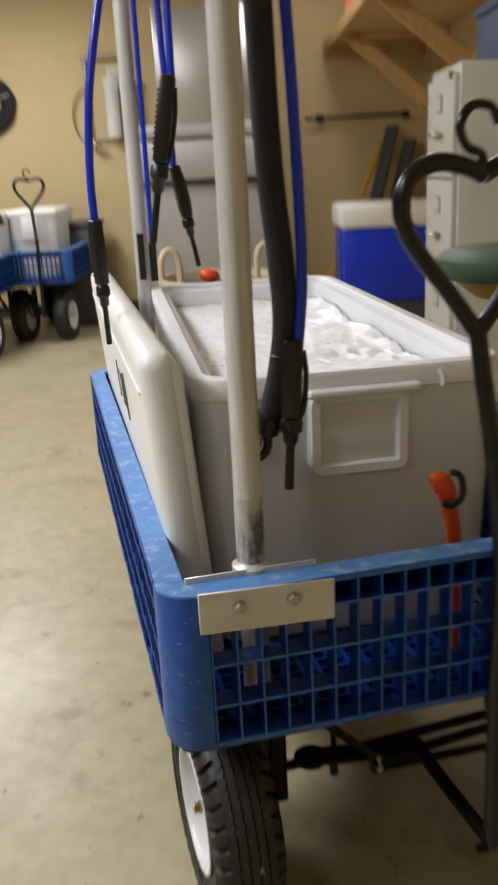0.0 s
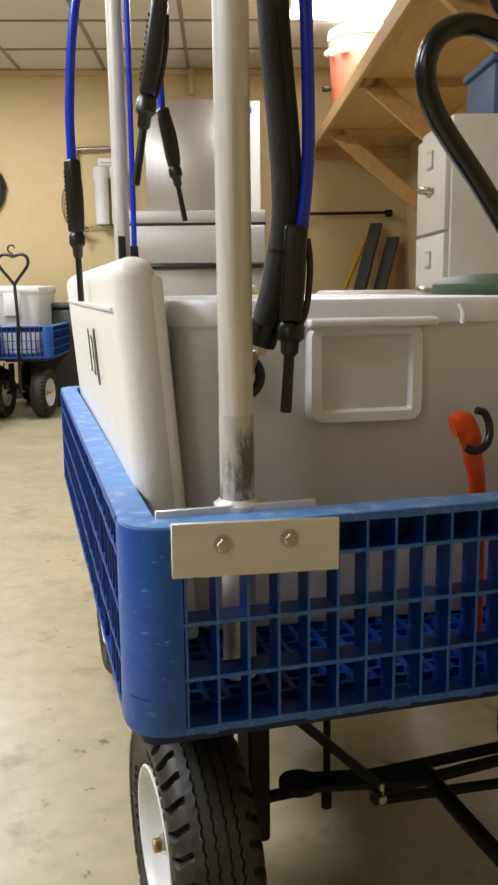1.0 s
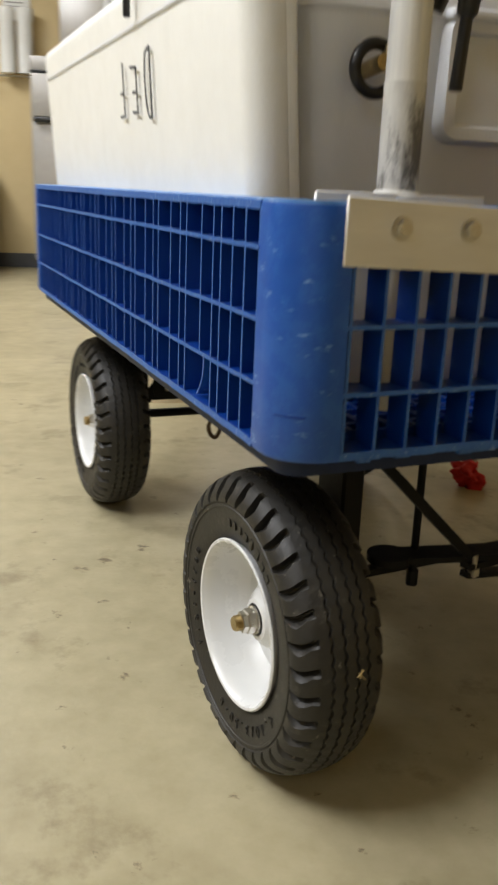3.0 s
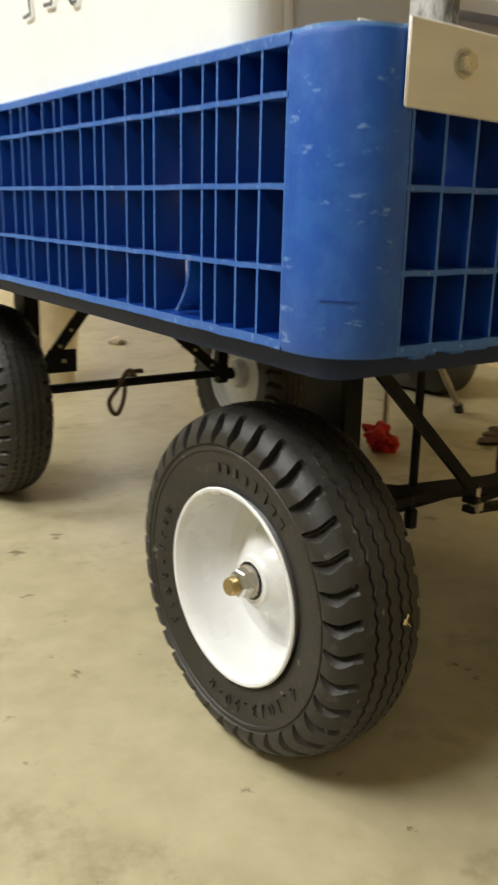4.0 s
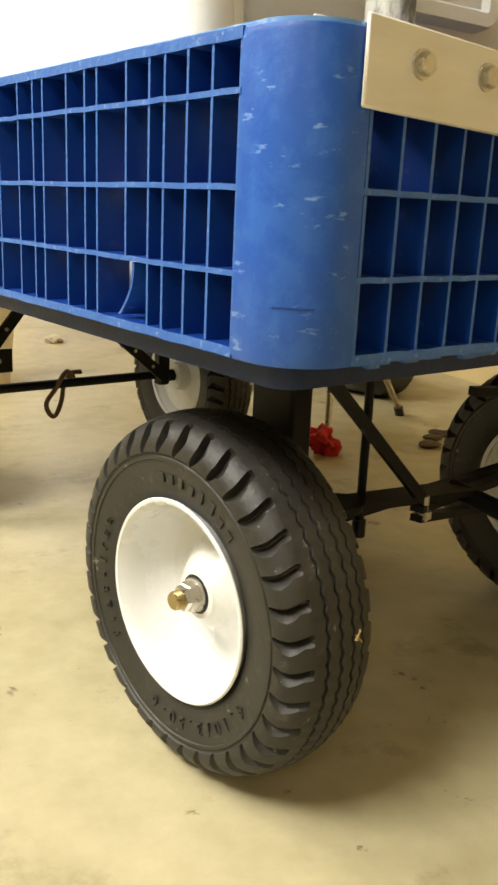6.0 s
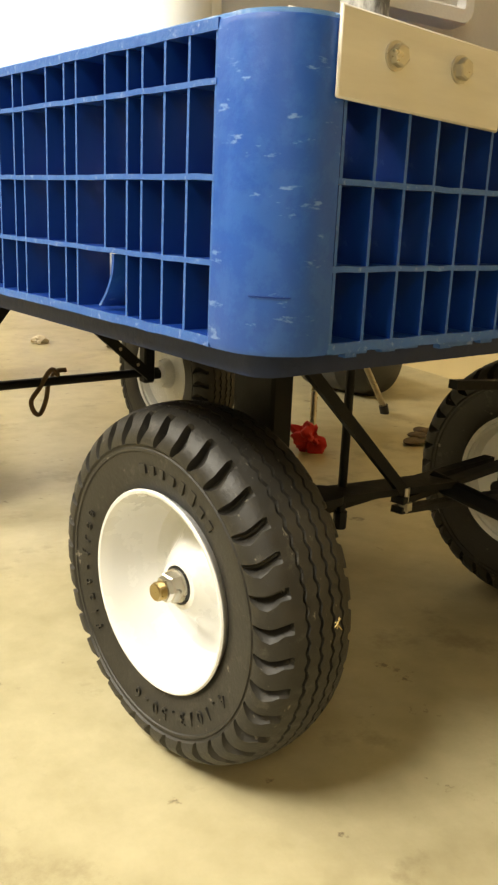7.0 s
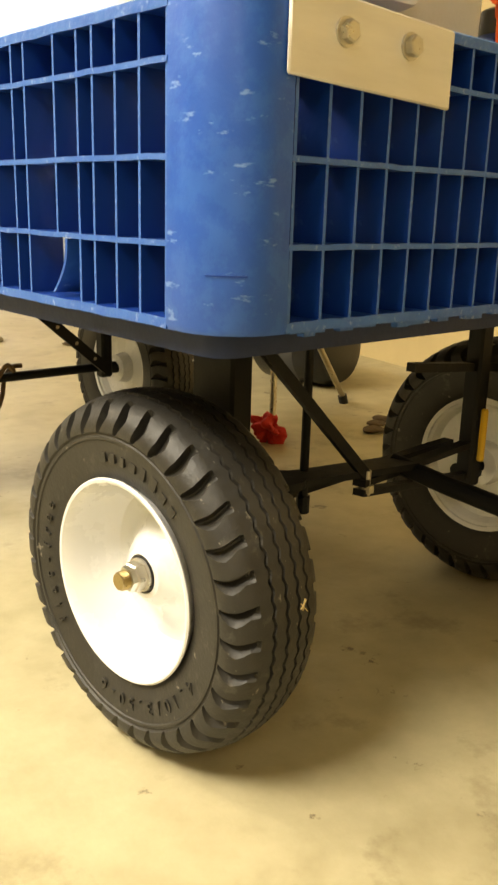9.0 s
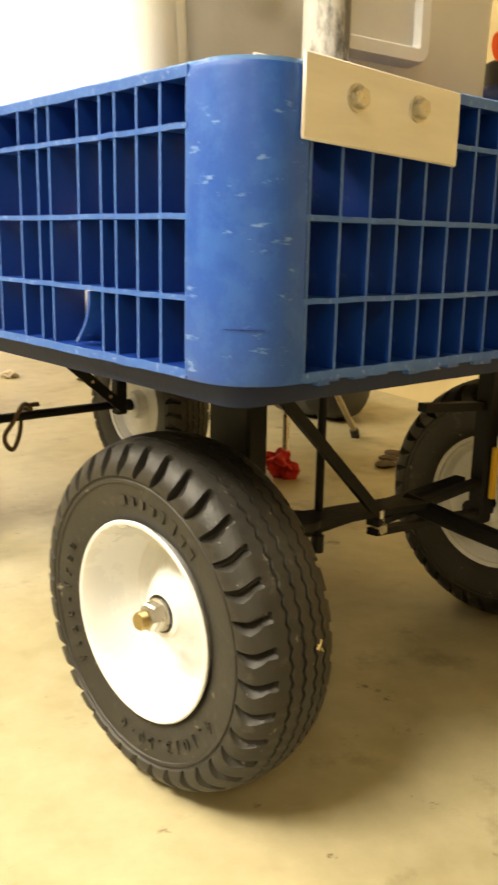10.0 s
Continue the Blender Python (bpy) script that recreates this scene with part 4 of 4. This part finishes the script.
tube(bm, [(0.002, 0.010, 0.644), (0.012, 0.006, 0.640), (0.026, 0.008, 0.648), (0.030, 0.012, 0.664), (0.024, 0.012, 0.678), (0.014, 0.012, 0.682)], 0.0042, 10)
part("hook", bm, M_GUN, strap)
# ribbed blue jug right of the cooler
jug = thing("water_jug", "dark blue ribbed plastic jug beside the cooler", "jug", Matrix.Translation((0.60, 0.22, 0.4165)))
prof = []
for i in range(9):
    prof += [(0.01 + i * 0.025, 0.068), (0.02 + i * 0.025, 0.072), (0.030 + i * 0.025, 0.068)]
part("body", lathe(bmesh.new(), [(0, 0.06), *prof, (0.245, 0.06), (0.26, 0.03)], 32, "z", None, True), M_BLUESHADE, jug)
part("cap", lathe(bmesh.new(), [(0.258, 0.03), (0.285, 0.03), (0.288, 0.026)], 24, "z", None, True), M_DARK, jug)

# cream tub with loop handles behind the cooler
tub = thing("bucket", "cream plastic bucket with loop handles behind the cooler", "bucket", Matrix.Translation((0.465, 1.86, 0)))
part("pail", lathe(bmesh.new(), [(0.0, 0.115), (0.70, 0.18), (0.71, 0.188), (0.725, 0.188), (0.725, 0.18), (0.03, 0.105)], 40, "z", None), M_CREAM, tub)
part("contents", lathe(bmesh.new(), [(0.70, 0.178), (0.705, 0.09), (0.71, 0.001)], 32, "z", None), M_DARK, tub, "dark contents")
for x in (-0.155, 0.155):
    bm = bmesh.new()
    tube(bm, [(x - 0.03, 0, 0.71), (x - 0.026, 0, 0.785), (x, 0, 0.812), (x + 0.026, 0, 0.785), (x + 0.03, 0, 0.71)], 0.011, 12)
    part("loop_handle", bm, M_CREAM, tub)

# ---------- loads of the far wagons ----------
for base, x, wd, ln in ((far_wagon.matrix_basis, 0.05, 0.32, 0.6), (next_wagon.matrix_basis, 0.06, 0.36, 0.7)):
    c = build_cooler(base @ pose(x, 0.20, 0), (wd, ln, 0.417, 0.83), "closed white chest cooler on a parked wagon", mt=M_WHITEP)
    part("lid", rbox(-0.006, wd + 0.006, -0.006, ln + 0.006, 0.80, 0.852, 0.018, 3), M_WHITEP, c)
    part("latch", rbox(wd * 0.30, wd * 0.62, -0.018, -0.001, 0.66, 0.80, 0.006, 2), M_WHITEP, c)
bm = bmesh.new()
tube(bm, [(-0.42, 4.40, 1.74), (-0.405, 4.39, 1.45), (-0.385, 4.38, 1.20), (-0.335, 4.37, 1.0), (-0.27, 4.36, 0.80)], 0.016, 12)
single("foam_hose", bm, M_FOAM, "dark hose drooping over a parked wagon", "hose")
bm = bmesh.new()
lathe(bm, [(0.4125, 0.02), (1.74, 0.02)], 20, "z", Matrix.Translation((-0.425, 4.42, 0)), True)
single("hose_mast", bm, M_POLE, "pale pole standing in a parked wagon", "pole")

# ---------- along the back wall ----------
bin_ = thing("trash_bin", "dark grey plastic bin beside the wall", "bin", ROOM @ pose(-1.09, 5.55, 0))
part("body", rbox(-0.17, 0.17, -0.2, 0.2, 0.0, 0.70, 0.03, 3), M_DARK, bin_)
part("lid", rbox(-0.185, 0.185, -0.215, 0.215, 0.70, 0.735, 0.012, 2), M_DARK, bin_)
bm = bmesh.new()
turns = 8
tube(bm, [((0.205 - 0.105 * k / (36 * turns)) * math.cos(2 * math.pi * k / 36), -0.022 - 0.012 * math.sin(k * 0.11), (0.205 - 0.105 * k / (36 * turns)) * math.sin(2 * math.pi * k / 36))
          for k in range(36 * turns)], 0.011, 8, 1)
single("hose_coil", bm, M_FOAM, "coiled black hose hung on the wall", "hose coil", m=ROOM @ pose(-1.69, 5.88, 1.56))
bm = bmesh.new()
for i in range(3):
    bar(bm, (0.19 * math.cos(2.1 * i + 0.4), -0.05, 0.19 * math.sin(2.1 * i + 0.4)), (0.10 * math.cos(2.1 * i + 0.4), -0.05, 0.10 * math.sin(2.1 * i + 0.4)), 0.012, 0.006)
tube(bm, [(0, -0.01, 0.19), (0, -0.03, 0.26), (0, -0.005, 0.30)], 0.006, 8)
single("coil_ties", bm, M_ZINC, "pale ties and hook holding the hose coil", "tie", m=ROOM @ pose(-1.69, 5.88, 1.56))


def wall_pipe(name, pts, r, mt, label):
    bm = bmesh.new()
    tube(bm, pts, r, 10, 1)
    return single(name, bm, mt, label, "pipe", m=ROOM)


wall_pipe("water_pipe", [(-0.98, 5.86, 1.84), (-0.62, 5.86, 1.85)], 0.016, M_CHROME, "tarnished pipe run along the wall")
wall_pipe("water_pipe", [(-0.955, 5.86, 1.84), (-0.955, 5.86, 1.30), (-0.955, 5.85, 1.24)], 0.011, M_CHROME, "tarnished vertical pipe drop on the wall")
wall_pipe("water_pipe", [(-0.94, 5.86, 1.29), (-0.60, 5.86, 1.29)], 0.008, M_CHROME, "thin pipe along the wall")
bm = bmesh.new()
tube(bm, [(-0.955 - 0.12 * math.sin(t), 5.87, 1.45 + 0.19 * math.cos(t)) for t in (math.pi * i / 16 for i in range(17))], 0.006, 8, 1)
single("wire_loop", bm, M_CHROME, "thin hose loop beside the pipe", "hose", m=ROOM)
bm = bmesh.new()
tube(bm, [(-0.97, 5.82, 1.28), (-0.93, 5.80, 1.27), (-0.88, 5.80, 1.26)], 0.018, 10)
tube(bm, [(-0.93, 5.80, 1.27), (-0.925, 5.79, 1.20)], 0.012, 10, 1)
single("tap", bm, M_BRASS, "tarnished brass tap on the pipe", "tap", m=ROOM)
bm = box(bmesh.new(), -0.80, -0.62, 5.88, 5.896, 1.70, 1.78)
sign = single("wall_label", bm, M_WHITEP, "small white label on the wall with grey bars", "label", m=ROOM)
bm = bmesh.new()
box(bm, -0.78, -0.64, 5.874, 5.8795, 1.72, 1.728)
box(bm, -0.78, -0.66, 5.874, 5.8795, 1.745, 1.752)
part("print_bars", bm, M_STEELG, sign)

ice_machine = thing("ice_machine", "stainless ice machine head on a grey storage bin", "ice machine", ROOM @ pose(0, 0, 0))
part("head", rbox(-0.396, 0.23, 5.20, 5.80, 1.34, 2.05, 0.008, 2), M_STEEL, ice_machine, "brushed stainless head")
part("head_side_panel", rbox(0.233, 0.372, 5.205, 5.80, 1.34, 2.04, 0.008, 2), M_WHITEP, ice_machine, "white side panel")
part("badge", box(bmesh.new(), 0.27, 0.315, 5.1995, 5.203, 1.96, 1.995), M_HOSE, ice_machine, "small blue badge")
part("bin_ledge", rbox(-0.575, 0.40, 5.12, 5.82, 1.25, 1.335, 0.01, 2), M_STEELG, ice_machine)
part("bin_door", rbox(-0.57, 0.395, 5.10, 5.14, 0.985, 1.235, 0.012, 2), M_STEELG, ice_machine, "grey sliding bin door")
part("handle_strip", rbox(-0.56, 0.385, 5.085, 5.12, 0.955, 0.985, 0.006, 2), M_GUN, ice_machine, "black handle strip")
part("gasket", rbox(-0.575, 0.40, 5.105, 5.14, 1.238, 1.252, 0.003, 1), M_GUN, ice_machine)
part("bin_body", rbox(-0.575, 0.40, 5.13, 5.82, 0.12, 1.248, 0.012, 2), M_STEELG, ice_machine)
for x in (-0.47, 0.35):
    for y in (5.18, 5.76):
        part("leg", cyl(bmesh.new(), (x, y, 0), (x, y, 0.121), 0.02, 16), M_DARK, ice_machine)
for x in (-0.67, -0.79):
    bm = lathe(bmesh.new(), [(1.30, 0.05), (1.62, 0.05), (1.63, 0.058), (1.70, 0.058), (1.71, 0.03)], 24, "z", Matrix.Translation((x + 0.02, 5.80, 0)), True)
    single("filter_housing", bm, M_WHITEP, "white water filter cartridge on the wall", "water filter", m=ROOM, group="water filters")
bm = bmesh.new()
tube(bm, [(-0.10, 5.87, 2.398), (-0.10, 5.87, 2.22)], 0.022, 12, 1)
single("conduit", bm, M_WALL, "painted conduit stub under the ceiling", "pipe", m=ROOM)

# blue cooler with a white lid
bc = thing("cooler", "tall blue chest cooler with a white lid by the wall", "cooler", ROOM @ pose(0.74, 4.55, 0), "coolers")
part("body", rbox(0, 0.62, 0, 0.45, 0.20, 0.66, 0.02, 2), M_HOSE, bc, "deep blue body")
part("lid", rbox(-0.02, 0.64, -0.02, 0.47, 0.655, 0.80, 0.03, 3), M_WHITEP, bc, "white lid")
part("base_dolly", rbox(0.0, 0.62, 0.01, 0.44, 0.0, 0.198, 0.01, 1), M_DARK, bc, "dark base")
# rack bar, ladder and panels in the corner
rack = thing("tool_rack", "black rod rack fixed on the wall", "rack", ROOM)
bm = bmesh.new()
cyl(bm, (0.62, 5.80, 1.36), (1.36, 5.80, 1.365), 0.012, 12)
part("rod", bm, M_BLACK, rack)
for x, w_ in ((0.70, 0.06), (1.33, 0.05)):
    bm = bmesh.new()
    cyl(bm, (x, 5.80, 1.36), (x + w_, 5.80, 1.36), 0.026, 14)
    cyl(bm, (x + w_ / 2, 5.80, 1.36), (x + w_ / 2, 5.899, 1.36), 0.01, 10)
    part("clamp", bm, M_BLACK, rack)
ladder = thing("step_ladder", "yellow folding ladder leaning in the corner", "ladder", ROOM)
for dx in (0.0, 0.09):
    bm = bmesh.new()
    bar(bm, (0.62 + dx, 5.30, 0.0), (1.18 + dx, 5.80, 1.17), 0.03, 0.02)
    part("rail", bm, M_YELLOW, ladder)
for i in range(4):
    f = 0.15 + 0.22 * i
    bm = bmesh.new()
    bar(bm, (0.625 + 0.56 * f, 5.30 + 0.5 * f, 1.17 * f), (0.705 + 0.56 * f, 5.30 + 0.5 * f, 1.17 * f), 0.04, 0.02)
    part("rung", bm, M_YELLOW, ladder)
for dx, h in ((0.0, 1.28), (0.13, 1.18)):
    bm = bmesh.new()
    bar(bm, (0.86 + dx, 5.25, 0.0), (1.26 + dx, 5.78, h), 0.03, 0.09, 90)
    single("folded_panel", bm, M_DARK, "dark folded panel leaning in the corner", "panel", m=ROOM, group="folded panels")

# plywood shelf on the right wall
shelf = thing("wall_shelf", "deep plywood shelf on wooden brackets along the wall", "shelf", ROOM)
part("board", rbox(0.79, 1.499, 1.2, 5.84, 1.835, 1.860, 0.002, 1), M_WOOD, shelf)
part("front_edge", rbox(0.765, 0.789, 1.2, 5.84, 1.79, 1.866, 0.003, 1), M_WOOD, shelf)
part("back_cleat", rbox(0.79, 1.499, 5.81, 5.845, 1.755, 1.834, 0.003, 1), M_WOOD, shelf)
for v in (2.35, 3.75, 5.1):
    bm = bmesh.new()
    bar(bm, (0.86, v, 1.815), (1.485, v, 1.30), 0.04, 0.085)
    part("bracket", bm, M_WOOD, shelf, "diagonal pine brace")
    bm = box(bmesh.new(), 0.80, 1.498, v - 0.02, v + 0.02, 1.79, 1.834)
    part("joist", bm, M_WOOD, shelf)
dc = thing("drink_cooler", "orange insulated drink cooler with a white lid on the shelf", "drink cooler", ROOM @ pose(0.945, 4.60, 1.867))
part("body", lathe(bmesh.new(), [(0, 0.16), (0.01, 0.168), (0.36, 0.192), (0.37, 0.188), (0.375, 0.15)], 48, "z", None, True), M_PINK, dc)
part("lid", lathe(bmesh.new(), [(0.37, 0.196), (0.385, 0.200), (0.42, 0.196), (0.435, 0.17), (0.438, 0.10)], 48, "z", None, True), M_WHITEP, dc, "white screw lid")
for a in (200, 232):
    bm = bmesh.new()
    box(bm, 0.175, 0.232, -0.035, 0.035, 0.27, 0.31, pose(0, 0, 0, 0, 0, a))
    bmesh.ops.bevel(bm, geom=bm.edges[:], offset=0.01, segments=2, affect="EDGES")
    part("side_handle", bm, M_WHITEP, dc, "white side handle")
bm = bmesh.new()
cyl(bm, (-0.19, -0.05, 0.10), (-0.235, -0.07, 0.09), 0.016, 12)
part("spigot", bm, M_GUN, dc)

# filing cabinet with drawers facing the aisle
cab = thing("filing_cabinet", "putty enamel four-drawer filing cabinet", "filing cabinet", ROOM @ pose(0.03, 0, 0))
part("body", rbox(0.765, 1.42, 1.935, 2.335, 0.0, 1.32, 0.006, 2), M_CAB, cab)
for i in range(4):
    z0 = 0.04 + i * 0.315
    d = part("drawer", rbox(0.748, 0.766, 1.95, 2.32, z0, z0 + 0.305, 0.004, 2), M_CAB, cab)
    bm = bmesh.new()
    tube(bm, [(0.747, 2.09, z0 + 0.13), (0.722, 2.10, z0 + 0.135), (0.716, 2.135, z0 + 0.137), (0.722, 2.17, z0 + 0.135), (0.747, 2.18, z0 + 0.13)], 0.008, 10)
    part("pull", bm, M_ZINC, d, "bright metal pull")
    bm = box(bmesh.new(), 0.744, 0.7485, 2.10, 2.17, z0 + 0.20, z0 + 0.255)
    part("card_holder", bm, M_STEELG, d, "small metal card holder")
    bm = box(bmesh.new(), 0.7425, 0.7445, 2.106, 2.164, z0 + 0.207, z0 + 0.248)
    part("card", bm, M_CAB, d)
bm = lathe(bmesh.new(), [(-0.004, 0.011), (0.012, 0.011)], 16, "x", Matrix.Translation((0.742, 1.98, 1.285)), True)
part("lock", bm, M_ZINC, cab)
sb = thing("storage_crate", "slate blue plastic crate on the cabinet", "crate", ROOM @ pose(0.93, 1.99, 1.3205))
part("body", rbox(0, 0.42, 0, 0.30, 0, 0.16, 0.012, 2), M_BLUEBOX, sb)
part("lid", rbox(-0.012, 0.432, -0.012, 0.312, 0.16, 0.185, 0.008, 2), M_BLUEBOX, sb)

# stool with a green seat beside the wagon
stool = thing("work_stool", "stool with a padded dark green vinyl seat on a tripod base", "stool", Matrix.Translation((1.035, 1.045, 0)))
part("seat", lathe(bmesh.new(), [(0.763, 0.14), (0.768, 0.18), (0.790, 0.195), (0.815, 0.193), (0.832, 0.168), (0.838, 0.08), (0.839, 0.001)], 48, "z", None), M_GREEN, stool, "dark green padded vinyl seat")
part("seat_pan", lathe(bmesh.new(), [(0.72, 0.10), (0.764, 0.155)], 32, "z", None, True), M_YELLOW, stool, "yellow steel seat pan")
part("column", cyl(bmesh.new(), (0, 0, 0.33), (0, 0, 0.73), 0.017, 18), M_CHROME, stool, "tarnished steel column")
part("collar", lathe(bmesh.new(), [(0.31, 0.012), (0.315, 0.026), (0.365, 0.026), (0.375, 0.018)], 24, "z", None, True), M_GUN, stool, "black leg collar")
for a in (227, 358, 112):
    c_, s_ = math.cos(radians(a)), math.sin(radians(a))
    leg = part("leg", cyl(bmesh.new(), (0.018 * c_, 0.018 * s_, 0.345), (0.243 * c_, 0.243 * s_, 0.014), 0.0075, 14), M_CHROME, stool, "tarnished splayed tube leg")
    part("foot", cyl(bmesh.new(), (0.246 * c_, 0.246 * s_, 0.0), (0.238 * c_, 0.238 * s_, 0.022), 0.012, 12), M_GUN, leg, "black rubber foot")

# rag and litter
bm = bmesh.new()
bmesh.ops.create_icosphere(bm, subdivisions=4, radius=0.03)
for v in bm.verts:
    d = 0.95 + 1.1 * noise.noise(v.co * 42) + 0.4 * noise.noise(v.co * 100)
    v.co = Vector((v.co.x * d * 1.02, v.co.y * d * 0.9, v.co.z * d * 0.95))
single("rag", bm, M_RED, "crumpled red rag knotted by the stool leg", "rag", m=Matrix.Translation((0.868, 0.872, 0.031)))
rr = random.Random(12)
for x, y, s in ((0.972, 2.40, 0.03), (1.165, 2.20, 0.022), (1.12, 0.80, 0.022), (1.17, 0.835, 0.018), (1.22, 0.85, 0.022)):
    bm = bmesh.new()
    bmesh.ops.create_icosphere(bm, subdivisions=3, radius=s)
    for v in bm.verts:
        d = 1 + 0.6 * noise.noise(v.co * 60 + Vector((x, y, 0)) * 9)
        v.co = Vector((v.co.x * d * 1.2, v.co.y * d, max(-s * 0.2, v.co.z * d * 0.35)))
    pale = y > 2.3
    if pale:
        bmesh.ops.scale(bm, vec=(0.8, 0.8, 1.9), verts=bm.verts)
    single("debris", bm, M_PAPER if pale else M_DEBRIS, "crumpled pale scrap of paper on the floor" if pale else "dry brown scrap lying on the floor", "debris",
           m=Matrix.Translation((x, y, s * (0.38 if pale else 0.2))), group="floor debris")

bm = bmesh.new()
bmesh.ops.create_icosphere(bm, subdivisions=3, radius=0.026)
for v in bm.verts:
    v.co = Vector((v.co.x * (1.2 + 0.3 * noise.noise(v.co * 40)), v.co.y, v.co.z * 0.85))
single("orange_float", bm, M_ORANGE, "small orange float lying in the bucket", "float", m=Matrix.Translation((0.43, 1.84, 0.730)))
drum = thing("utility_drum", "black round-bodied plastic drum lying on the floor by the wall", "drum", ROOM @ pose(1.12, 1.46, 0.105, 0, 0, 20))
part("body", lathe(bmesh.new(), [(0.0, 0.06), (0.006, 0.090), (0.03, 0.105), (0.24, 0.105), (0.262, 0.092), (0.268, 0.05)], 40, "y", None, True), M_GUN, drum)
part("band", lathe(bmesh.new(), [(0.10, 0.1062), (0.16, 0.1062)], 40, "y", None), M_DARK, drum, "dark grey band")
part("label", rbox(-0.022, 0.022, -0.003, 0.004, 0.02, 0.034, 0.001, 1), M_YELLOW, drum, "yellow label")
